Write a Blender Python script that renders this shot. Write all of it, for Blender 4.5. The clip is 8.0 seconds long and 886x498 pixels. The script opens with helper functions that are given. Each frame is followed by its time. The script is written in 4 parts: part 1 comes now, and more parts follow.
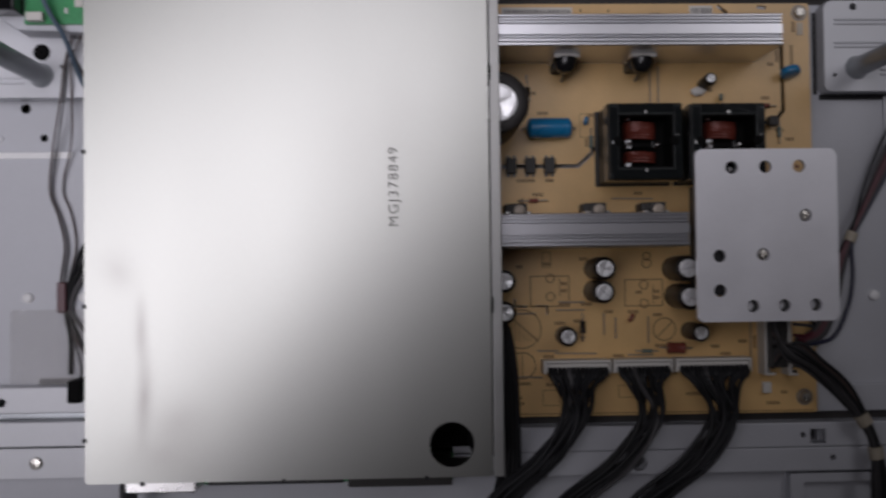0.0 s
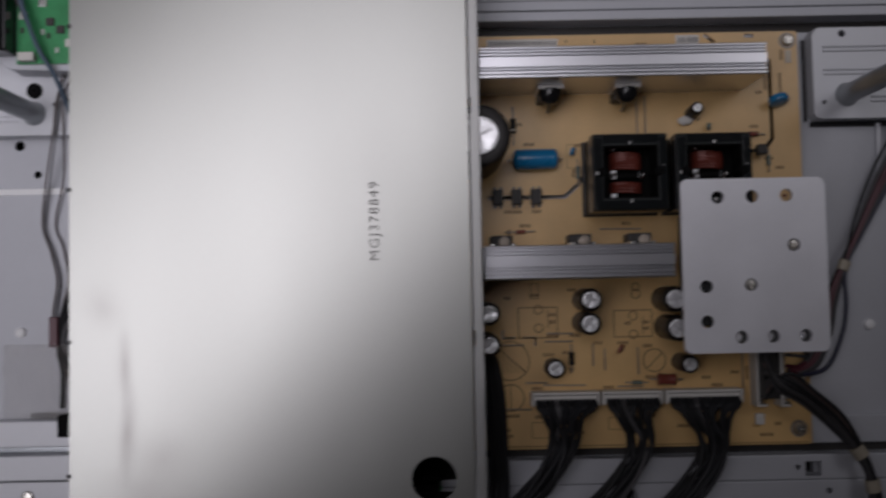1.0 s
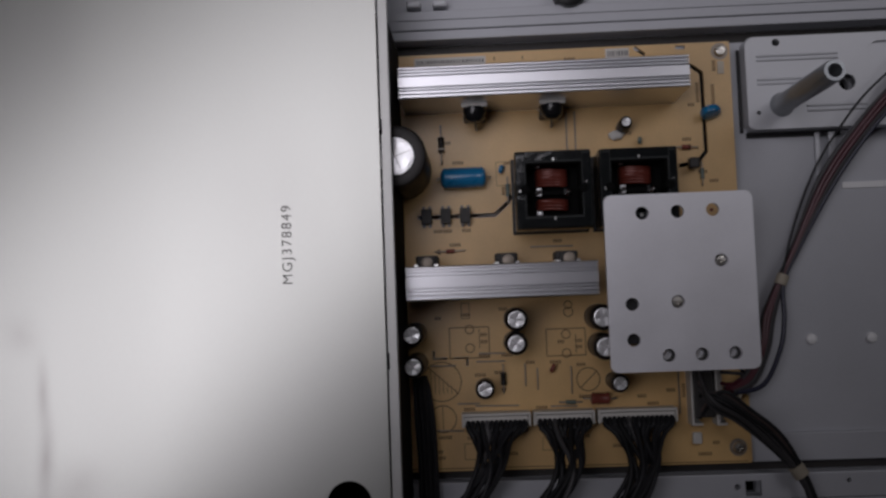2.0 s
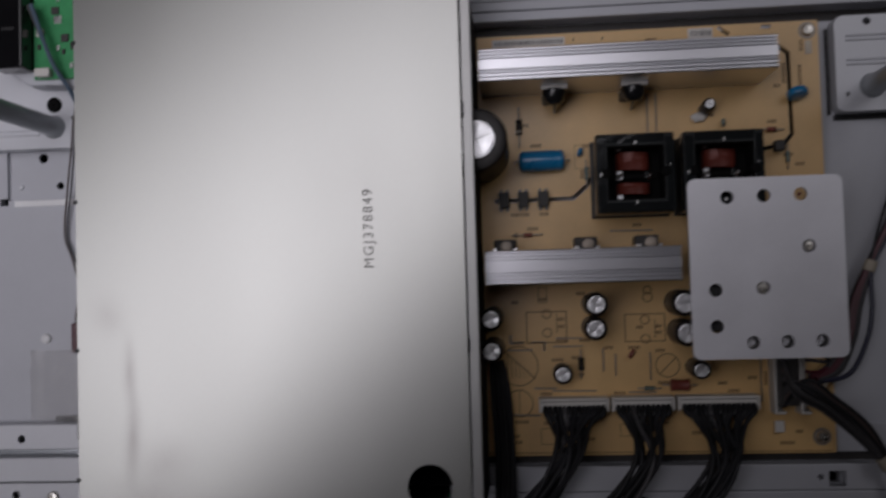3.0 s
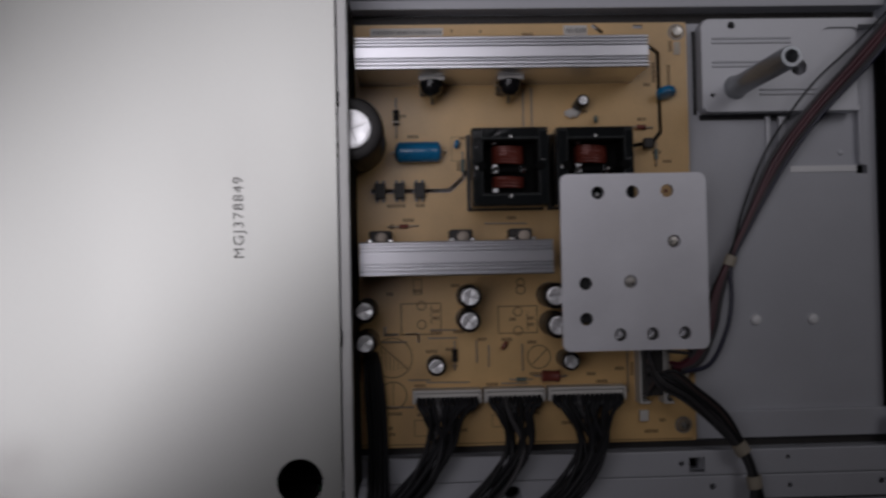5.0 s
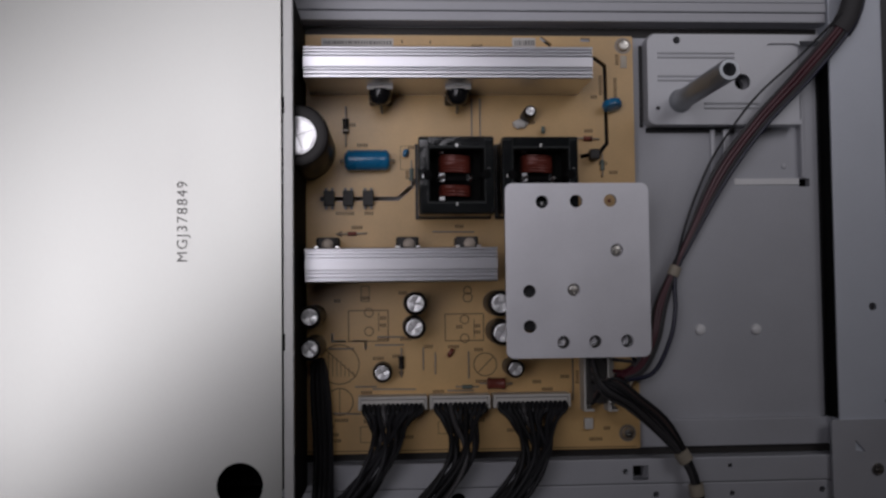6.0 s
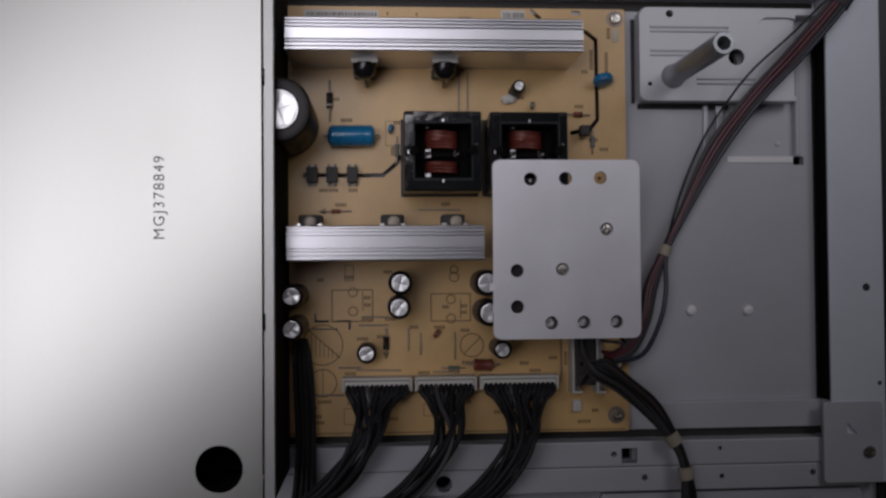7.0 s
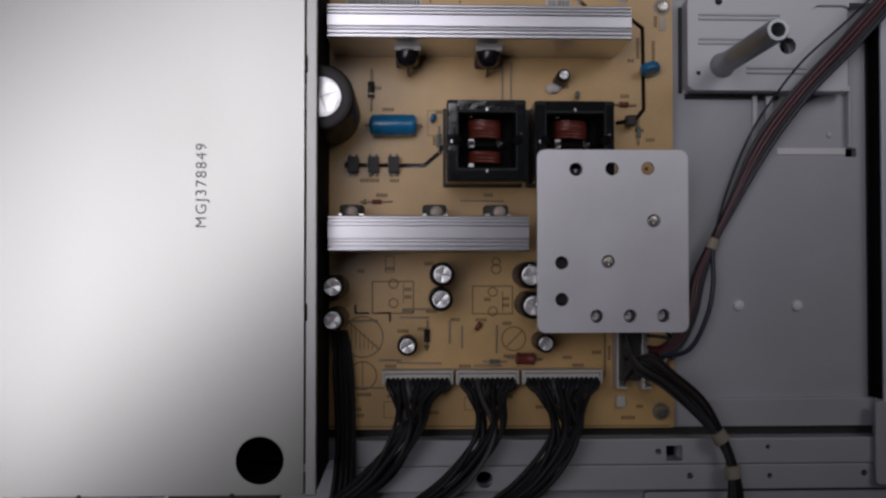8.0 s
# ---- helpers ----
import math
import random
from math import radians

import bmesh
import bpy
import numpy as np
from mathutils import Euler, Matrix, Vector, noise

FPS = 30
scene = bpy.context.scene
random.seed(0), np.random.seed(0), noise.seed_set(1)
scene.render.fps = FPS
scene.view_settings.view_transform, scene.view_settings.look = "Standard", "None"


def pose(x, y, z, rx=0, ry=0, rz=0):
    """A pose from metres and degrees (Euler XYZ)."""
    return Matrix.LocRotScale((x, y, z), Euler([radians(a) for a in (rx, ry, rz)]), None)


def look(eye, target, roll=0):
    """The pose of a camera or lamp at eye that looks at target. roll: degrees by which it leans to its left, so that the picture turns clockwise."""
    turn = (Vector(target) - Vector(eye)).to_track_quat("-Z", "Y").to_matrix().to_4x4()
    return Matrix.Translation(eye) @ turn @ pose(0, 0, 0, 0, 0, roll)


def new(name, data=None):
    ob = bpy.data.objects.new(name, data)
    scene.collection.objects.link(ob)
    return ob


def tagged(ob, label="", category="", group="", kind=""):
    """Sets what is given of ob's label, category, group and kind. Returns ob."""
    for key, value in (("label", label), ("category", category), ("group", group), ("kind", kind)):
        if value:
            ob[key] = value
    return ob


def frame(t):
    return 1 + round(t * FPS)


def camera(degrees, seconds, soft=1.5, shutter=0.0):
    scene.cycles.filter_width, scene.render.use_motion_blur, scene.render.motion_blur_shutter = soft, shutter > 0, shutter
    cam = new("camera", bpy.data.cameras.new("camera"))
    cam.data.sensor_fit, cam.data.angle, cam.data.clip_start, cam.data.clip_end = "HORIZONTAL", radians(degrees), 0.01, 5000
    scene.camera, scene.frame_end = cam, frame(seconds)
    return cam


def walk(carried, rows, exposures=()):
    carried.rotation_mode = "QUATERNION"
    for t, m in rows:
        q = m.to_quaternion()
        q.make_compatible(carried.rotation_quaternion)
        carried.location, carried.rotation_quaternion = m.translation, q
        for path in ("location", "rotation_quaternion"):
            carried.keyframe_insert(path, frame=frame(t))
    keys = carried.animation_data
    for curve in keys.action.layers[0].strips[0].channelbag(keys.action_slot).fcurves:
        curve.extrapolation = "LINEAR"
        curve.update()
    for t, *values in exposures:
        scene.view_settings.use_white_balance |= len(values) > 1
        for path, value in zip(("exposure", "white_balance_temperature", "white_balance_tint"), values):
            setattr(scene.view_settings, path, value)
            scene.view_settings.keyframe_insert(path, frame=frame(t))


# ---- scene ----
MM = 0.001
cam = camera(52.3, 8.0, soft=2.5, shutter=0.4)
PATH = [
    (0, -11.4, 8.02, 367.27, 1.365, -1.984, -0.746),
    (0.5, -21.84, 9.49, 368.26, 2.376, 1.015, -1.145),
    (1, 5.55, 12.18, 367.81, 2.739, -0.254, -1.161),
    (1.5, 51.32, 16.17, 363.93, 3.076, 0.22, -1.603),
    (2.8, 51, 13.54, 366.76, 3.526, 5.206, -2.381),
    (3, 39.21, 17.49, 363.74, 2.09, 5.246, -1.662),
    (3.5, 22.52, 18.15, 354.14, 0.912, 5.329, -1.831),
    (4, 13.83, 16.95, 354.64, 1.451, 5.593, -1.361),
    (4.5, 27.49, 18.7, 362.41, 1.883, 2.176, -1.79),
    (5, 42.78, 18.85, 360.58, 1.336, -2.118, -1.156),
    (5.2, 56.62, 12.39, 362.96, 2.517, -1.902, -1.488),
    (6.5, 56.43, 15.05, 364.61, 2.316, -4.035, -0.214),
    (7, 58.95, 13.48, 355.61, 1.24, -3.924, -0.472),
    (7.5, 53.37, 12.31, 353.03, 1.097, -2.915, -0.265),
    (8, 53.49, 10.72, 349.56, 1.133, -2.179, -0.031),
]
walk(cam, [(t, pose(x * MM, y * MM, z * MM, rx, ry, rz)) for t, x, y, z, rx, ry, rz in PATH],
     exposures=[(0, -0.04), (0.5, -0.24), (1.5, -0.26), (2.8, -0.36), (3.5, -0.54), (4.5, -0.48), (5.0, -0.4), (6.5, 0.05), (8.0, 0.04)])

# ---- light: soft inferred source up and to one side, unseen added fill, dim room all round ----
world = bpy.data.worlds.new("world")
scene.world = world
world.use_nodes = True
world.node_tree.nodes["Background"].inputs[0].default_value = (0.6, 0.65, 0.75, 1)
world.node_tree.nodes["Background"].inputs[1].default_value = 0.045


def lamp(name, eye, target, size, watts, colour, spread, turn=0):
    data = bpy.data.lights.new(name, "AREA")
    data.shape, data.size, data.size_y = "RECTANGLE", size[0], size[1]
    data.energy, data.color, data.spread = watts, colour, radians(spread)
    ob = new(name, data)
    ob.matrix_world = look(eye, target, turn)
    return ob


# Narrow spread stands in for the shade that darkens the lower right.
lamp("lamp_light", (-0.211, 0.124, 0.645), (-0.200, 0.263, 0.0), (0.35, 0.74), 0.97, (0.985, 0.945, 1.03), 86, -40.3)
# Unseen fill added to brighten the right side; no known source.
lamp("fill_light", (0.430, 0.330, 0.555), (0.330, 0.210, 0.0), (0.26, 0.26), 0.21, (0.985, 0.955, 1.02), 118)


# ---- materials ----
def material(name, colour, rough=0.5, metal=0.0, scale=60.0, vary=0.12, bump=0.0, fine=900.0, stretch=(1, 1, 1), coat=0.0, random_shade=0.0, spec=0.5, coat_rough=0.05):
    """Base colour with blotches and grain at two scales, varied roughness and fine relief."""
    m = bpy.data.materials.new(name)
    m.use_nodes = True
    nodes, links = m.node_tree.nodes, m.node_tree.links
    b = nodes["Principled BSDF"]
    b.inputs["Metallic"].default_value = metal
    b.inputs["Coat Weight"].default_value = coat
    b.inputs["Coat Roughness"].default_value = coat_rough
    b.inputs["Specular IOR Level"].default_value = spec
    tc, mp = nodes.new("ShaderNodeTexCoord"), nodes.new("ShaderNodeMapping")
    mp.inputs["Scale"].default_value = stretch
    links.new(tc.outputs["Object"], mp.inputs["Vector"])
    big, small = nodes.new("ShaderNodeTexNoise"), nodes.new("ShaderNodeTexNoise")
    for n, s, d in ((big, scale, 4.0), (small, fine, 2.0)):
        n.inputs["Scale"].default_value, n.inputs["Detail"].default_value = s, d
        links.new(mp.outputs[0], n.inputs["Vector"])
    add = nodes.new("ShaderNodeMath")
    add.operation = "MULTIPLY_ADD"
    add.inputs[1].default_value = 0.35
    links.new(small.outputs["Fac"], add.inputs[0])
    links.new(big.outputs["Fac"], add.inputs[2])
    ramp = nodes.new("ShaderNodeMapRange")
    ramp.inputs["From Min"].default_value, ramp.inputs["From Max"].default_value = 0.35, 1.0
    ramp.inputs["To Min"].default_value, ramp.inputs["To Max"].default_value = 1 - vary, 1 + vary
    links.new(add.outputs[0], ramp.inputs["Value"])
    hsv = nodes.new("ShaderNodeHueSaturation")
    hsv.inputs["Color"].default_value = (*colour, 1)
    last = ramp.outputs[0]
    if random_shade:
        info, r2, mul = nodes.new("ShaderNodeObjectInfo"), nodes.new("ShaderNodeMapRange"), nodes.new("ShaderNodeMath")
        r2.inputs["To Min"].default_value, r2.inputs["To Max"].default_value = 1 - random_shade, 1 + random_shade
        mul.operation = "MULTIPLY"
        links.new(info.outputs["Random"], r2.inputs["Value"])
        links.new(r2.outputs[0], mul.inputs[0])
        links.new(last, mul.inputs[1])
        last = mul.outputs[0]
    links.new(last, hsv.inputs["Value"])
    links.new(hsv.outputs[0], b.inputs["Base Color"])
    rr = nodes.new("ShaderNodeMapRange")
    rr.inputs["To Min"].default_value, rr.inputs["To Max"].default_value = max(0.02, rough * 0.82), min(1, rough * 1.18)
    links.new(big.outputs["Fac"], rr.inputs["Value"])
    links.new(rr.outputs[0], b.inputs["Roughness"])
    if bump:
        bp = nodes.new("ShaderNodeBump")
        bp.inputs["Strength"].default_value, bp.inputs["Distance"].default_value = bump, 0.0002
        links.new(add.outputs[0], bp.inputs["Height"])
        links.new(bp.outputs[0], b.inputs["Normal"])
    return m


LID = material("zinc_lid", (0.375, 0.379, 0.357), 0.34, 1.0, 14, 0.035, 0.02, 1800, (1, 0.25, 1))
RIM = material("zinc_rim", (0.36, 0.36, 0.35), 0.42, 1.0, 40, 0.08, 0.05)
STEEL = material("galvanised_steel", (0.54, 0.55, 0.585), 0.50, 0.10, 30, 0.07, 0.06, 1200)
STEEL_B = material("bright_steel", (0.66, 0.67, 0.70), 0.42, 0.15, 30, 0.06, 0.05, 1200)
PLATE = material("brushed_aluminium", (0.88, 0.88, 0.92), 0.45, 0.45, 50, 0.06, 0.05, 1500)
EXTRUDED = material("extruded_aluminium", (0.62, 0.62, 0.65), 0.30, 0.95, 8, 0.08, 0.05, 900, (0.2, 6, 6))
PCB = material("tan_circuit_board", (0.72, 0.465, 0.195), 0.42, 0.0, 45, 0.16, 0.08, 1400, coat=0.6, coat_rough=0.34)
GREEN = material("green_circuit_board", (0.05, 0.29, 0.11), 0.3, 0.0, 70, 0.35, 0.1, 900)
SILK = material("dark_silkscreen", (0.17, 0.095, 0.04), 0.6, 0.0, 200, 0.2)
PALE = material("pale_print", (0.62, 0.55, 0.45), 0.6, 0.0, 200, 0.15)
SLEEVE = material("black_sleeve", (0.014, 0.011, 0.010), 0.36, 0.0, 90, 0.2, 0.03, spec=0.22)
CANTOP = material("aluminium_can", (0.84, 0.84, 0.85), 0.31, 0.7, 400, 0.2, 0.4, 900)
SCORE = material("can_score_line", (0.30, 0.30, 0.30), 0.45, 0.5, 200, 0.1)
CROSS = material("can_score", (0.16, 0.16, 0.16), 0.4, 0.6, 200, 0.1)
BLUE = material("blue_epoxy", (0.014, 0.19, 0.40), 0.28, 0.0, 90, 0.15, 0.03, coat=0.3)
FERRITE = material("dark_ferrite", (0.012, 0.015, 0.015), 0.45, 0.0, 120, 0.3, 0.1, 900, spec=0.3)
COPPER = material("varnished_copper", (0.17, 0.036, 0.024), 0.35, 0.15, 120, 0.25, 0.05)
GLOSSY = material("polished_black_plastic", (0.008, 0.008, 0.009), 0.07, 0.0, 100, 0.2, 0.05, 300)
TAPE = material("black_tape", (0.012, 0.012, 0.013), 0.22, 0.0, 100, 0.2, 0.25, 300)
# Colours matt black parts and surfaces that stand in for shade.
MATT = material("matt_black_and_shade", (0.006, 0.006, 0.006), 0.85, 0.0, 60, 0.2, spec=0.12)
# Pale metal whose colour stands in for caught light.
GLINT_METAL = material("painted_glint_metal", (0.88, 0.88, 0.90), 0.3, 0.35, 200, 0.15, 0.2)
CLEARTAPE = material("glossy_dark_tape", (0.012, 0.014, 0.015), 0.12, 0.0, 160, 0.2, 1.0, 420, coat=1.0)
# Also colours strips and sheets that stand in for shade.
BLACK = material("black_plastic_and_shade", (0.014, 0.014, 0.015), 0.42, 0.0, 100, 0.2, 0.05)
# Also colours the shade strips laid beside the rails.
IC = material("ic_epoxy_and_shade", (0.035, 0.032, 0.03), 0.55, 0.0, 300, 0.15, 0.05)
TIN = material("tinned_wire", (0.72, 0.71, 0.70), 0.28, 1.0, 200, 0.15)
DULL = material("dull_lead", (0.36, 0.31, 0.26), 0.5, 0.6, 200, 0.2)
RED = material("red_brown_epoxy", (0.22, 0.05, 0.035), 0.4, 0.0, 150, 0.2)
RESIN = material("grey_green_resistor", (0.14, 0.18, 0.16), 0.4, 0.0, 150, 0.2)
NYLON = material("white_nylon", (0.62, 0.60, 0.56), 0.45, 0.0, 120, 0.08, 0.03)
GLUE = material("white_silicone", (0.75, 0.73, 0.69), 0.4, 0.0, 200, 0.1, 0.3)
PAPER = material("label_paper", (0.70, 0.67, 0.63), 0.6, 0.0, 80, 0.06)
INK = material("dark_ink", (0.16, 0.155, 0.15), 0.55, 0.0, 300, 0.25)
WIRE_K = material("black_wire", (0.009, 0.009, 0.011), 0.62, 0.0, 60, 0.25, 0.05, random_shade=0.5)
WIRE_G = material("grey_wire", (0.07, 0.067, 0.07), 0.6, 0.0, 60, 0.2, 0.05, random_shade=0.4)
WIRE_R = material("dark_red_wire", (0.085, 0.014, 0.024), 0.38, 0.0, 60, 0.2, 0.05)
WIRE_N = material("brown_grey_wire", (0.11, 0.08, 0.074), 0.4, 0.0, 60, 0.2, 0.05)
WIRE_T = material("slate_wire", (0.09, 0.13, 0.18), 0.45, 0.0, 60, 0.2, 0.05)
FLANGED = material("blue_grey_flange_steel", (0.72, 0.76, 0.83), 0.48, 0.1, 30, 0.06, 0.06, 1200)
WIRE_B = material("navy_wire", (0.016, 0.017, 0.042), 0.38, 0.0, 60, 0.2, 0.05)
# Also colours shade strips at the left flange and rail.
POST = material("dull_zinc_post_and_shade", (0.36, 0.38, 0.40), 0.30, 0.5, 60, 0.15, 0.06)
BAND = material("cream_tape_band", (0.42, 0.37, 0.29), 0.5, 0.0, 150, 0.15, 0.1)
BOLT = material("bolt_steel", (0.60, 0.58, 0.54), 0.28, 1.0, 300, 0.2, 0.1)
BEZEL = material("black_bezel", (0.012, 0.012, 0.014), 0.35, 0.0, 60, 0.2, 0.05)
WHITE = material("white_reflector_sheet", (0.93, 0.93, 0.93), 0.35, 0.0, 60, 0.04)
WOOD = material("table_wood", (0.20, 0.12, 0.07), 0.45, 0.0, 12, 0.3, 0.1, 300, (1, 12, 1))
WALL = material("room_paint", (0.40, 0.39, 0.385), 0.8, 0.0, 4, 0.06, 0.05, 300)
CEILING = material("white_ceiling", (0.38, 0.37, 0.37), 0.8, 0.0, 4, 0.04, 0.05, 300)
CARPET = material("dark_floor", (0.07, 0.065, 0.06), 0.8, 0.0, 6, 0.25, 0.1, 300)


def smudge_and_reflection(m, spots):
    """Dull greasy smears of their own shape on a metal, with a pinkish reflection painted in: rougher and a little
    darker. spots: x, y, half width, half length in metres, turn.
    """
    nodes, links = m.node_tree.nodes, m.node_tree.links
    bsdf = nodes["Principled BSDF"]
    tc = nodes.new("ShaderNodeTexCoord")
    wobble = nodes.new("ShaderNodeTexNoise")
    wobble.inputs["Scale"].default_value, wobble.inputs["Detail"].default_value = 55, 5
    links.new(tc.outputs["Object"], wobble.inputs["Vector"])
    total = None
    for x, y, w, h, turn, strength in spots:
        mp, ball = nodes.new("ShaderNodeMapping"), nodes.new("ShaderNodeTexGradient")
        mp.vector_type = "TEXTURE"
        mp.inputs["Location"].default_value, mp.inputs["Rotation"].default_value, mp.inputs["Scale"].default_value = (x, y, 0.051), (0, 0, radians(turn)), (w, h, 1)
        ball.gradient_type = "QUADRATIC_SPHERE"
        links.new(tc.outputs["Object"], mp.inputs["Vector"])
        links.new(mp.outputs[0], ball.inputs["Vector"])
        mul = nodes.new("ShaderNodeMath")
        mul.operation = "MULTIPLY_ADD"
        mul.inputs[1].default_value, mul.inputs[2].default_value = strength, 0.0
        links.new(ball.outputs["Fac"], mul.inputs[0])
        if total:
            links.new(total, mul.inputs[2])
        total = mul.outputs[0]
    mask = nodes.new("ShaderNodeMath")
    mask.operation = "MULTIPLY"
    links.new(total, mask.inputs[0])
    links.new(wobble.outputs["Fac"], mask.inputs[1])
    mix = nodes.new("ShaderNodeMix")
    mix.data_type = "RGBA"
    # Pinkish tint paints a reflection in the lid along with the smears.
    mix.inputs["B"].default_value = (0.27, 0.235, 0.23, 1)
    links.new(mask.outputs[0], mix.inputs["Factor"])
    links.new(bsdf.inputs["Base Color"].links[0].from_socket, mix.inputs["A"])
    links.new(mix.outputs["Result"], bsdf.inputs["Base Color"])
    rough = nodes.new("ShaderNodeMath")
    rough.operation = "MULTIPLY_ADD"
    rough.inputs[1].default_value = 0.25
    links.new(mask.outputs[0], rough.inputs[0])
    links.new(bsdf.inputs["Roughness"].links[0].from_socket, rough.inputs[2])
    links.new(rough.outputs[0], bsdf.inputs["Roughness"])


smudge_and_reflection(LID, ((-0.0535, -0.062, 0.0045, 0.020, 1, 0.53), (-0.0525, -0.086, 0.0055, 0.024, -3, 0.64), (-0.0620, -0.040, 0.012, 0.014, 20, 0.36), (-0.0400, -0.096, 0.018, 0.016, -25, 0.36), (-0.0440, -0.108, 0.030, 0.013, -8, 0.31), (0.0360, 0.010, 0.05, 0.04, 30, 0.08)))


def clear_film():
    m = bpy.data.materials.new("clear_film")
    m.use_nodes = True
    nodes, links = m.node_tree.nodes, m.node_tree.links
    gloss, clear, mix, noisy, bp = (nodes.new("ShaderNode" + k) for k in ("BsdfGlossy", "BsdfTransparent", "MixShader", "TexNoise", "Bump"))
    noisy.inputs["Scale"].default_value = 60
    bp.inputs["Strength"].default_value, bp.inputs["Distance"].default_value = 0.6, 0.002
    gloss.inputs["Roughness"].default_value = 0.24
    gloss.inputs["Color"].default_value = (0.9, 0.88, 0.85, 1)
    clear.inputs["Color"].default_value = (0.99, 0.985, 0.975, 1)
    mix.inputs[0].default_value = 0.26
    links.new(noisy.outputs["Fac"], bp.inputs["Height"])
    links.new(bp.outputs[0], gloss.inputs["Normal"])
    links.new(clear.outputs[0], mix.inputs[1])
    links.new(gloss.outputs[0], mix.inputs[2])
    links.new(mix.outputs[0], nodes["Material Output"].inputs["Surface"])
    return m


FILM = clear_film()

# ---- building helpers: all sizes below in millimetres ----
BASE = {}


def thing(name, x, y, z, label, category, group="", kind=""):
    ob = new(name)
    ob.empty_display_size = 0.01
    ob.location = (x * MM, y * MM, z * MM)
    BASE[ob.name] = Vector((x, y, z))
    return tagged(ob, label, category, group, kind)


def finish(bm, name, mat, origin):
    bmesh.ops.transform(bm, matrix=Matrix.Scale(MM, 4) @ Matrix.Translation(-origin), verts=bm.verts)
    me = bpy.data.meshes.new(name)
    bm.to_mesh(me)
    bm.free()
    me.materials.append(mat)
    return me


def part(name, bm, mat, parent, label="", smooth=False):
    """One mesh under a thing or under a part; bm is in world millimetres."""
    ob = new(name, finish(bm, name, mat, BASE[parent.name]))
    if smooth:
        ob.data.polygons.foreach_set("use_smooth", [True] * len(ob.data.polygons))
        ob.data.set_sharp_from_angle(angle=radians(38))
    ob.parent = parent
    BASE[ob.name] = BASE[parent.name]
    return tagged(ob, label)


def single(name, bm, mat, label, category, kind="", smooth=False):
    """A thing or a piece of the setting that is one mesh."""
    pts = [v.co for v in bm.verts]
    o = Vector((sum(p.x for p in pts) / len(pts), sum(p.y for p in pts) / len(pts), min(p.z for p in pts)))
    ob = new(name, finish(bm, name, mat, o))
    if smooth:
        ob.data.polygons.foreach_set("use_smooth", [True] * len(ob.data.polygons))
        ob.data.set_sharp_from_angle(angle=radians(38))
    ob.location = o * MM
    BASE[ob.name] = o
    return tagged(ob, label, category, "", kind)


def box(x0, x1, y0, y1, z0, z1, bev=0.0, bm=None):
    bm = bm or bmesh.new()
    made = bmesh.ops.create_cube(bm, size=1.0)["verts"]
    for v in made:
        v.co = Vector(((x0 + x1) / 2 + v.co.x * (x1 - x0), (y0 + y1) / 2 + v.co.y * (y1 - y0), (z0 + z1) / 2 + v.co.z * (z1 - z0)))
    if bev:
        edges = {e for v in made for e in v.link_edges}
        bmesh.ops.bevel(bm, geom=list(edges), offset=bev, segments=2, profile=0.5, affect="EDGES")
    return bm


def slab(x0, x1, y0, y1, z0, z1, r=2.0, bev=0.25, n=5):
    """A sheet with rounded corners in plan and a soft upper edge."""
    ring = []
    for cx, cy, a0 in ((x1 - r, y1 - r, 0), (x0 + r, y1 - r, 90), (x0 + r, y0 + r, 180), (x1 - r, y0 + r, 270)):
        ring += [(cx + r * math.cos(radians(a0 + 90 * k / n)), cy + r * math.sin(radians(a0 + 90 * k / n))) for k in range(n + 1)]
    return prism(ring, z0, z1, bev)


def prism(ring, z0, z1, bev=0.0, bm=None):
    bm = bm or bmesh.new()
    low = [bm.verts.new((x, y, z0)) for x, y in ring]
    high = [bm.verts.new((x, y, z1)) for x, y in ring]
    bm.faces.new(low[::-1])
    top = bm.faces.new(high)
    for k in range(len(ring)):
        j = (k + 1) % len(ring)
        bm.faces.new((low[k], low[j], high[j], high[k]))
    if bev:
        bmesh.ops.bevel(bm, geom=list(top.edges), offset=bev, segments=2, profile=0.5, affect="EDGES")
    return bm


def turned(x, y, profile, n=24, bm=None):
    """A body of revolution about an upright axis; profile: (radius, z) from the bottom up."""
    bm = bm or bmesh.new()
    rings = [[bm.verts.new((x + r * math.cos(2 * math.pi * k / n), y + r * math.sin(2 * math.pi * k / n), z)) for k in range(n)] for r, z in profile]
    for a, b in zip(rings, rings[1:]):
        for k in range(n):
            bm.faces.new((a[k], a[(k + 1) % n], b[(k + 1) % n], b[k]))
    bm.faces.new(rings[0][::-1])
    bm.faces.new(rings[-1])
    return bm


def smooth_path(pts, per=6):
    pts = [Vector(p) for p in pts]
    ext = [2 * pts[0] - pts[1], *pts, 2 * pts[-1] - pts[-2]]
    out = []
    for i in range(1, len(ext) - 2):
        a, b, c, d = ext[i - 1:i + 3]
        for k in range(per):
            t = k / per
            out.append(0.5 * (2 * b + (c - a) * t + (2 * a - 5 * b + 4 * c - d) * t * t + (3 * b - a - 3 * c + d) * t ** 3))
    return out + [pts[-1]]


